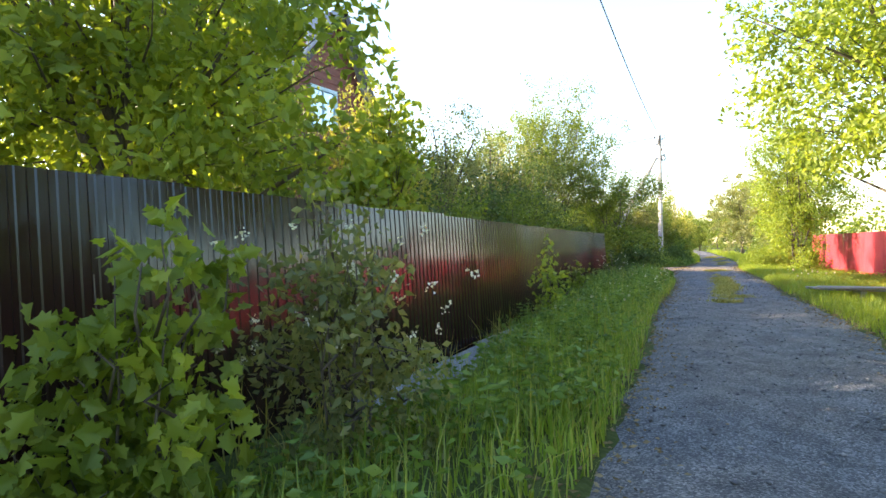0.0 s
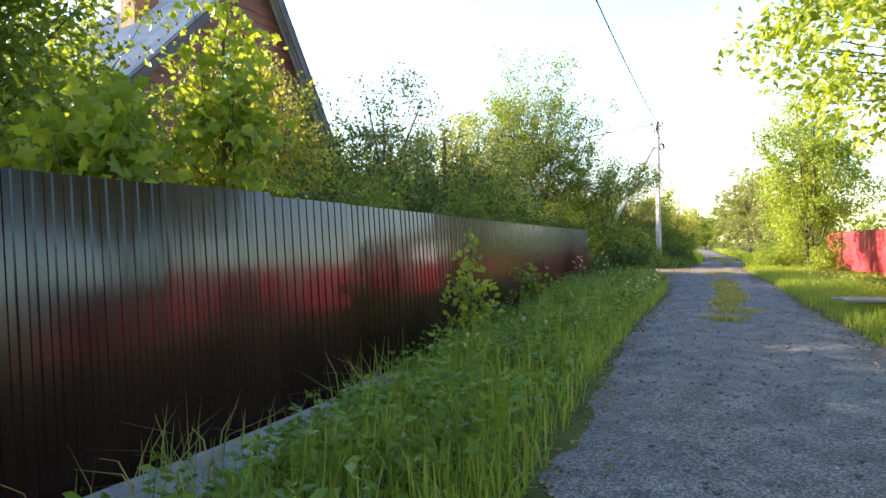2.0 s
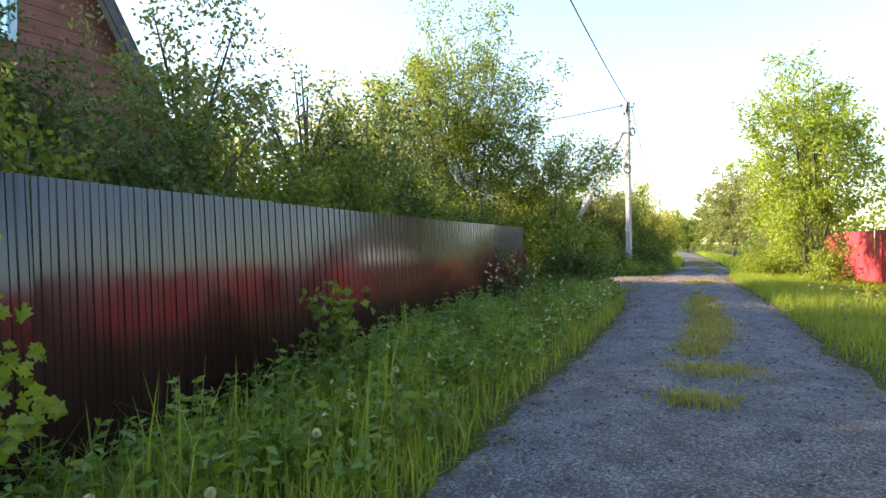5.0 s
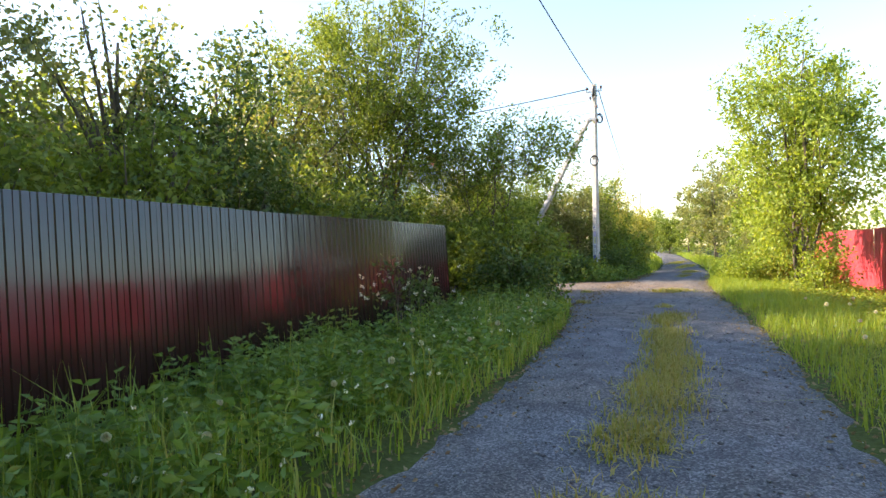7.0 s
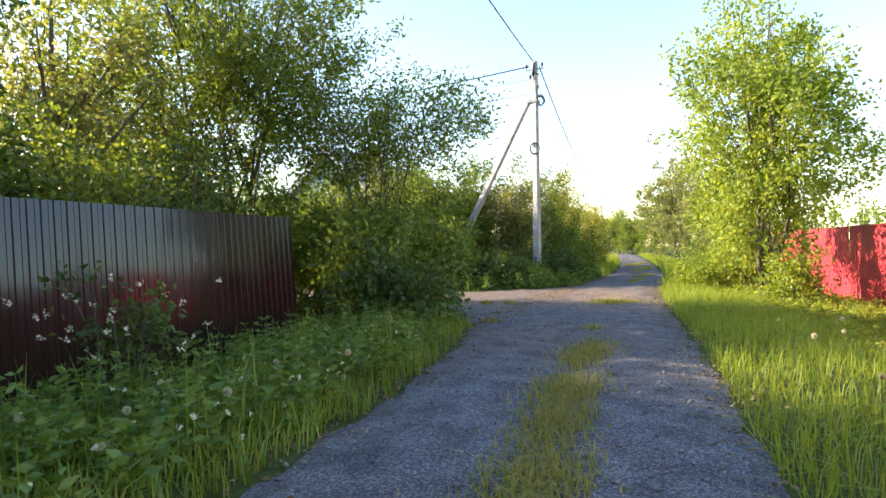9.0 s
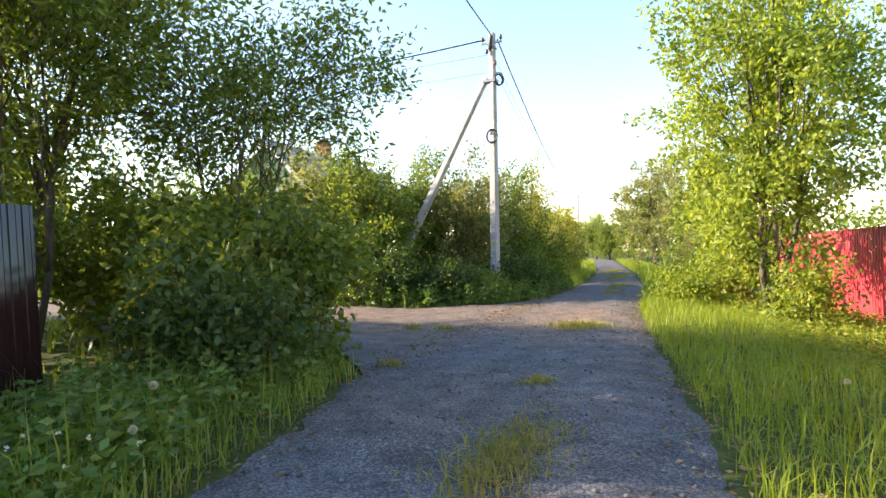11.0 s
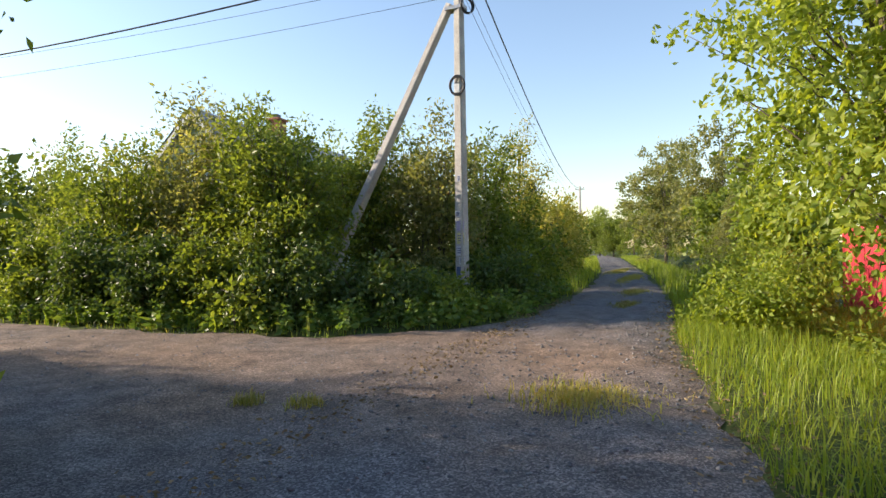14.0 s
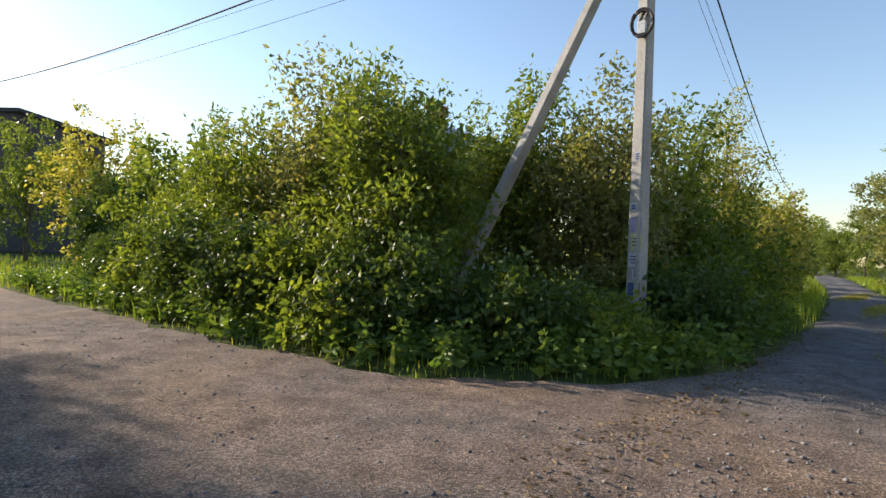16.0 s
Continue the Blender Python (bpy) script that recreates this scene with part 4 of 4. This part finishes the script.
MID = [(0.24, 9.6), (0.22, 11.2), (-0.02, 13.4), (-0.15, 15), (-0.45, 17), (-0.6, 19), (-0.98, 20.7), (-1.4, 24.9), (-1.7, 31), (-2.0, 36), (-3.0, 44), (-4.2, 51), (-9.6, 86)]
TUFTS = [(0.25, 11.2, 0.45, 0.3), (0.2, 10.0, 0.3, 0.25), (-0.05, 13.4, 0.34, 0.7), (-0.12, 15.0, 0.3, 0.6), (-0.45, 17, 0.3, 0.6), (-0.3, 16, 0.26, 0.6), (-0.08, 14.2, 0.28, 0.5), (-0.02, 12.4, 0.28, 0.5), (-0.62, 18.8, 0.32, 0.8), (-0.98, 20.7, 0.14, 0.16), (-1.35, 25.0, 0.5, 0.45), (-3.4, 24.0, 0.14, 0.14), (-3.9, 23.9, 0.14, 0.12), (-2.7, 21.0, 0.15, 0.1), (-2.1, 36.5, 0.3, 0.9), (-3.0, 44, 0.3, 2.5), (-4.3, 51, 0.35, 3), (-1.9, 33, 0.25, 0.6)]
tx, ty = [], []
for cx, cy, rx, r_y in TUFTS:
    n = int(5200 * max(rx * r_y, 0.03))
    tx.append(cx + grng.normal(size=n) * rx * 0.5)
    ty.append(cy + grng.normal(size=n) * r_y * 0.55)
tx, ty = np.concatenate(tx), np.concatenate(ty)
tuft = blades("grass", grng, tx, ty, 0.1, GRASS_DRY, 0.005, 0.9)
co = np.empty(len(tuft.vertices) * 3, np.float32)
tuft.vertices.foreach_get("co", co)
co.reshape(-1, 3)[:, 2] += 0.055
tuft.vertices.foreach_set("co", co)
tagged(new("grass", tuft), "low dry yellowish grass tufts between the ruts", "grass", kind="stuff")


def herb_field(x, y, size, tall, mat, name, label, per=9):
    n = len(x)
    c = np.stack([x, y, land(x, y) + tall * grng.uniform(0.15, 1.0, n)], 1)
    c = np.repeat(c, per, 0) + grng.normal(size=(n * per, 3)) * (0.06, 0.06, 0.05)
    a = grng.uniform(0, 2 * math.pi, n * per)
    d = unit(np.stack([np.cos(a), np.sin(a), grng.uniform(-0.5, 0.5, n * per)], 1))
    v, t = leaf_arrays(c, d, size * grng.uniform(0.6, 1.3, n * per), 0.24, grng)
    tagged(new(name, fast_mesh(name, v, t, mat)), label, "weeds", kind="stuff")


x, y = scatter(grng, 15000, -4.6, 0.7, -5, 20.5, lambda x, y: left_verge(x, y) & (-road_depth(x, y) > 0.15) & (grng.random(len(x)) < np.interp(y, [-5, 8, 13], [0.35, 0.4, 1.0])) & (patchy(x, y, 1.9) > 0.35))
herb_field(x, y, 0.085, 0.33, HERB, "weeds", "broad-leaved green weeds among the verge grass")
x, y = scatter(grng, 2500, 1.0, 5, 16, 30, lambda x, y: right_verge(x, y) & (-road_depth(x, y) > 1.6))
herb_field(x, y, 0.07, 0.25, LEAF_LIGHT, "weeds", "light green weeds near the red fence")
x, y = scatter(grng, 3000, -20, -3, 26, 33, lambda x, y: (road_depth(x, y) < -0.2) & (road_depth(x, y) > -1.6))
herb_field(x, y, 0.08, 0.3, HERB, "weeds", "green weeds at the foot of the brambles")


def stalk_field(x, y, tall, leaf, mat, name, label, whorls=8, width=0.21):
    """Upright weeds: a thin stem with pairs of pointed leaves, smaller towards the top."""
    arrays = []
    for a, b in zip(x, y):
        h = tall * grng.uniform(0.55, 1.2)
        lean = grng.normal(size=2) * 0.1 * h
        z = float(land(np.array(a), np.array(b)))
        top = np.array([a + lean[0], b + lean[1], z + h])
        arrays.append(tube_arrays([(a, b, z - 0.02), (a + lean[0] * 0.3, b + lean[1] * 0.3, z + h * 0.5), top], [0.004, 0.003, 0.0015], 3))
        f = np.repeat(np.linspace(0.25, 1.0, whorls), 3)
        ang = grng.uniform(0, 2 * math.pi, len(f))
        p = np.stack([a + lean[0] * f ** 1.6, b + lean[1] * f ** 1.6, z + h * f], 1)
        d = unit(np.stack([np.cos(ang), np.sin(ang), grng.uniform(-0.45, 0.35, len(f)) + 0.5 * (f > 0.95)], 1))
        arrays.append(leaf_arrays(p, d, leaf * (1.15 - 0.55 * f) * grng.uniform(0.75, 1.25, len(f)), width, grng))
    tagged(new(name, fast_mesh(name, *join(arrays), mat)), label, "weeds", kind="stuff")


x, y = scatter(grng, 2600, -4.6, 0.4, -3, 20.5, lambda x, y: left_verge(x, y) & (-road_depth(x, y) > 0.4) & (grng.random(len(x)) < np.interp(y, [-3, 6, 11, 14], [0.25, 0.45, 0.8, 1.0])))
stalk_field(x, y, 0.5, 0.105, HERB, "nettles", "tall dark green nettles on the verge by the fence")
x, y = scatter(grng, 2600, -18, -3.4, 26, 36, lambda x, y: (road_depth(x, y) < -0.08) & (road_depth(x, y) > -1.1))
stalk_field(x, y, 0.42, 0.15, HERB, "nettles", "low dark green weeds under the bramble edge", 5, 0.3)


x, y = scatter(grng, 420, -3.4, -1.2, 7, 18, lambda x, y: left_verge(x, y) & (-road_depth(x, y) < 1.3) & (-road_depth(x, y) > 0.12))
fc = np.stack([x, y, land(x, y) + grng.uniform(0.12, 0.4, len(x))], 1)
tagged(new("daisies", crown_mesh("daisies", grng, fc, 9, 0.016, 0.01, BLOSSOM, 0.45)), "small white daisy heads among the verge weeds", "flowers", kind="stuff")


def litter_field():
    n = 8000
    y = grng.uniform(-4, 34, n)
    left = grng.random(n) < 0.5
    x = np.where(left, along(LEFT, y), along(RIGHT, y)) + grng.normal(size=n) * 0.2
    p = np.stack([x, y, np.maximum(land(x, y), 0.0) + 0.015 + grng.random(n) * 0.015], 1)
    a = grng.uniform(0, 6.28, n)
    d = unit(np.stack([np.cos(a), np.sin(a), grng.normal(size=n) * 0.2], 1))
    v, t = leaf_arrays(p, d, grng.uniform(0.02, 0.06, n), 0.22, grng)
    return fast_mesh("leaf_litter", v, t, LITTER)


tagged(new("leaf_litter", litter_field()), "dry brown leaves and stalks along the road edges", "leaves", kind="stuff")


def pebbles():
    n = 15000
    y = grng.uniform(-3, 30, n)
    u = grng.random(n)
    x = along(LEFT, y) + (along(RIGHT, y) - along(LEFT, y)) * u
    s = 0.004 + 0.02 * grng.random(n) ** 3
    k = grng.random(n) < 0.3
    y = np.where(k, grng.uniform(23, 27, n), y)
    x = np.where(k, grng.uniform(-12, -1, n), x)
    u = np.where(k, 0.5, (x - along(LEFT, y)) / (along(RIGHT, y) - along(LEFT, y)))
    c = np.stack([x, y, ruts(x, y, np.clip(u, 0, 1)) + s * 0.25], 1)
    base = np.array([(1, 0, 0), (0, 1, 0), (-1, 0, 0), (0, -1, 0), (0, 0, 0.7), (0, 0, -0.7)])
    v = (c[:, None, :] + base[None] * (s[:, None, None] * grng.uniform(0.6, 1.3, (n, 6, 1)))).reshape(-1, 3)
    i = np.arange(n)[:, None] * 6
    t = np.concatenate([i + f for f in ((0, 1, 4), (1, 2, 4), (2, 3, 4), (3, 0, 4), (1, 0, 5), (2, 1, 5), (3, 2, 5), (0, 3, 5))])
    return fast_mesh("loose_gravel", v, t, PEBBLE)


tagged(new("loose_gravel", pebbles()), "loose grey stones on the gravel lane", "gravel", kind="stuff")

# shrubs in front of the brown fence
tree("oak_sapling", (-1.5, -1.9), 2.02, (0.55, 0.5, 1.1), 105, 11, 0.125, LEAF_LIGHT, "young oak with broad lobed light green leaves", "sapling", seed=160, stems=4, trunk=0.014, lobed=True, limbs=9, spread=0.12)
tree("oak_sapling", (-1.85, -2.3), 1.35, (0.5, 0.5, 0.75), 60, 11, 0.12, LEAF_LIGHT, "young oak with broad lobed green leaves", "sapling", seed=161, stems=3, trunk=0.012, lobed=True, limbs=7, spread=0.12)
flower_bush = tree("flowering_bush", (-1.05, -0.8), 1.85, (0.6, 0.62, 0.95), 80, 26, 0.06, LEAF_SILVER, "thin-stemmed bush with small white blossoms", "bush", seed=162, stems=7, trunk=0.011, limbs=10, spread=0.13)
brng = np.random.default_rng(4)
bc = np.stack([brng.normal(size=40) * 0.33, brng.normal(size=40) * 0.36, brng.uniform(0.8, 1.7, 40)], 1)
part("blossoms", crown_mesh("blossoms", brng, bc, 14, 0.022, 0.025, BLOSSOM, 0.45), flower_bush, "clusters of white blossom")
tree("oak_sapling", (-2.3, 6.2), 1.6, (0.34, 0.34, 0.85), 40, 8, 0.1, LEAF_LIGHT, "slim young oak with lobed light green leaves", "sapling", seed=163, trunk=0.012, lobed=True, limbs=7, spread=0.09)
tree("oak_sapling", (-2.85, 9.3), 1.15, (0.3, 0.3, 0.55), 26, 8, 0.1, LEAF_MID, "small young oak at the fence foot", "sapling", seed=164, trunk=0.01, lobed=True, limbs=5, spread=0.09)
cow = tree("cow_parsley", (-3.35, 15.0), 1.15, (0.5, 0.6, 0.55), 30, 16, 0.06, LEAF_DARK, "dark weedy bush with pale flower heads", "weed", seed=165, stems=7, trunk=0.008, limbs=8, spread=0.1)
bc = np.stack([brng.normal(size=26) * 0.35, brng.normal(size=26) * 0.4, brng.uniform(0.6, 1.15, 26)], 1)
part("blossoms", crown_mesh("blossoms", brng, bc, 12, 0.02, 0.022, BLOSSOM, 0.45), cow, "small pale flower heads")


def dandelion():
    root = thing("dandelion_clock", (0, 0, 0), "dandelion seed head on a thin green stalk", "dandelion", "dandelion clocks")
    rng = np.random.default_rng(8)
    part("stalk", tube("stalk", [(0, 0, 0), (0.01, 0.0, 0.18), (0.0, 0.01, 0.36)], [0.0035, 0.003, 0.0025], HERB, 5), root)
    d = unit(rng.normal(size=(170, 3)))
    v, t = leaf_arrays(d * 0.007 + (0, 0.01, 0.37), d, np.full(170, 0.026), 0.35, rng, 0.5)
    part("seed_head", fast_mesh("seed_head", v, t, SEEDBALL), root, "fluffy white seed ball")
    return root


first = dandelion()
SPOTS = [(-2.0, 5.5), (-1.75, 5.2), (-1.5, 5.9), (-1.35, 6.3), (-1.1, 6.6), (-1.9, 6.6), (-1.2, 7.3), (-1.5, 7.9), (-1.7, 8.6), (-1.45, 8.9), (-1.9, 9.6), (-2.1, 10.3), (-1.7, 10.6), (-2.3, 11.1), (-2.0, 11.8), (-1.8, 12.3), (-2.4, 12.7), (-2.1, 13.2), (-1.9, 13.8), (-2.6, 13.9), (-2.3, 14.3), (-2.0, 14.6), (-2.7, 14.8), (-2.2, 15.2), (-2.5, 15.7), (-2.1, 16.1), (-2.9, 16.4), (-2.6, 17.0), (-2.4, 17.6), (-2.9, 18.1), (1.6, 15.6), (1.9, 16.2), (1.7, 16.9), (2.2, 17.3), (2.0, 18.0), (1.5, 18.4), (2.4, 18.8), (1.9, 19.4), (2.3, 16.0), (2.6, 17.7), (1.4, 20.2), (2.1, 20.8)]
for k, (x, y) in enumerate(SPOTS):
    z = float(land(np.array(x), np.array(y)))
    m = pose(x, y, z, frng.normal() * 7, frng.normal() * 7, k * 47) @ Matrix.Scale(frng.uniform(0.7, 1.0), 4)
    if k == 0:
        first.matrix_basis = m
    else:
        copy_thing(first, m)
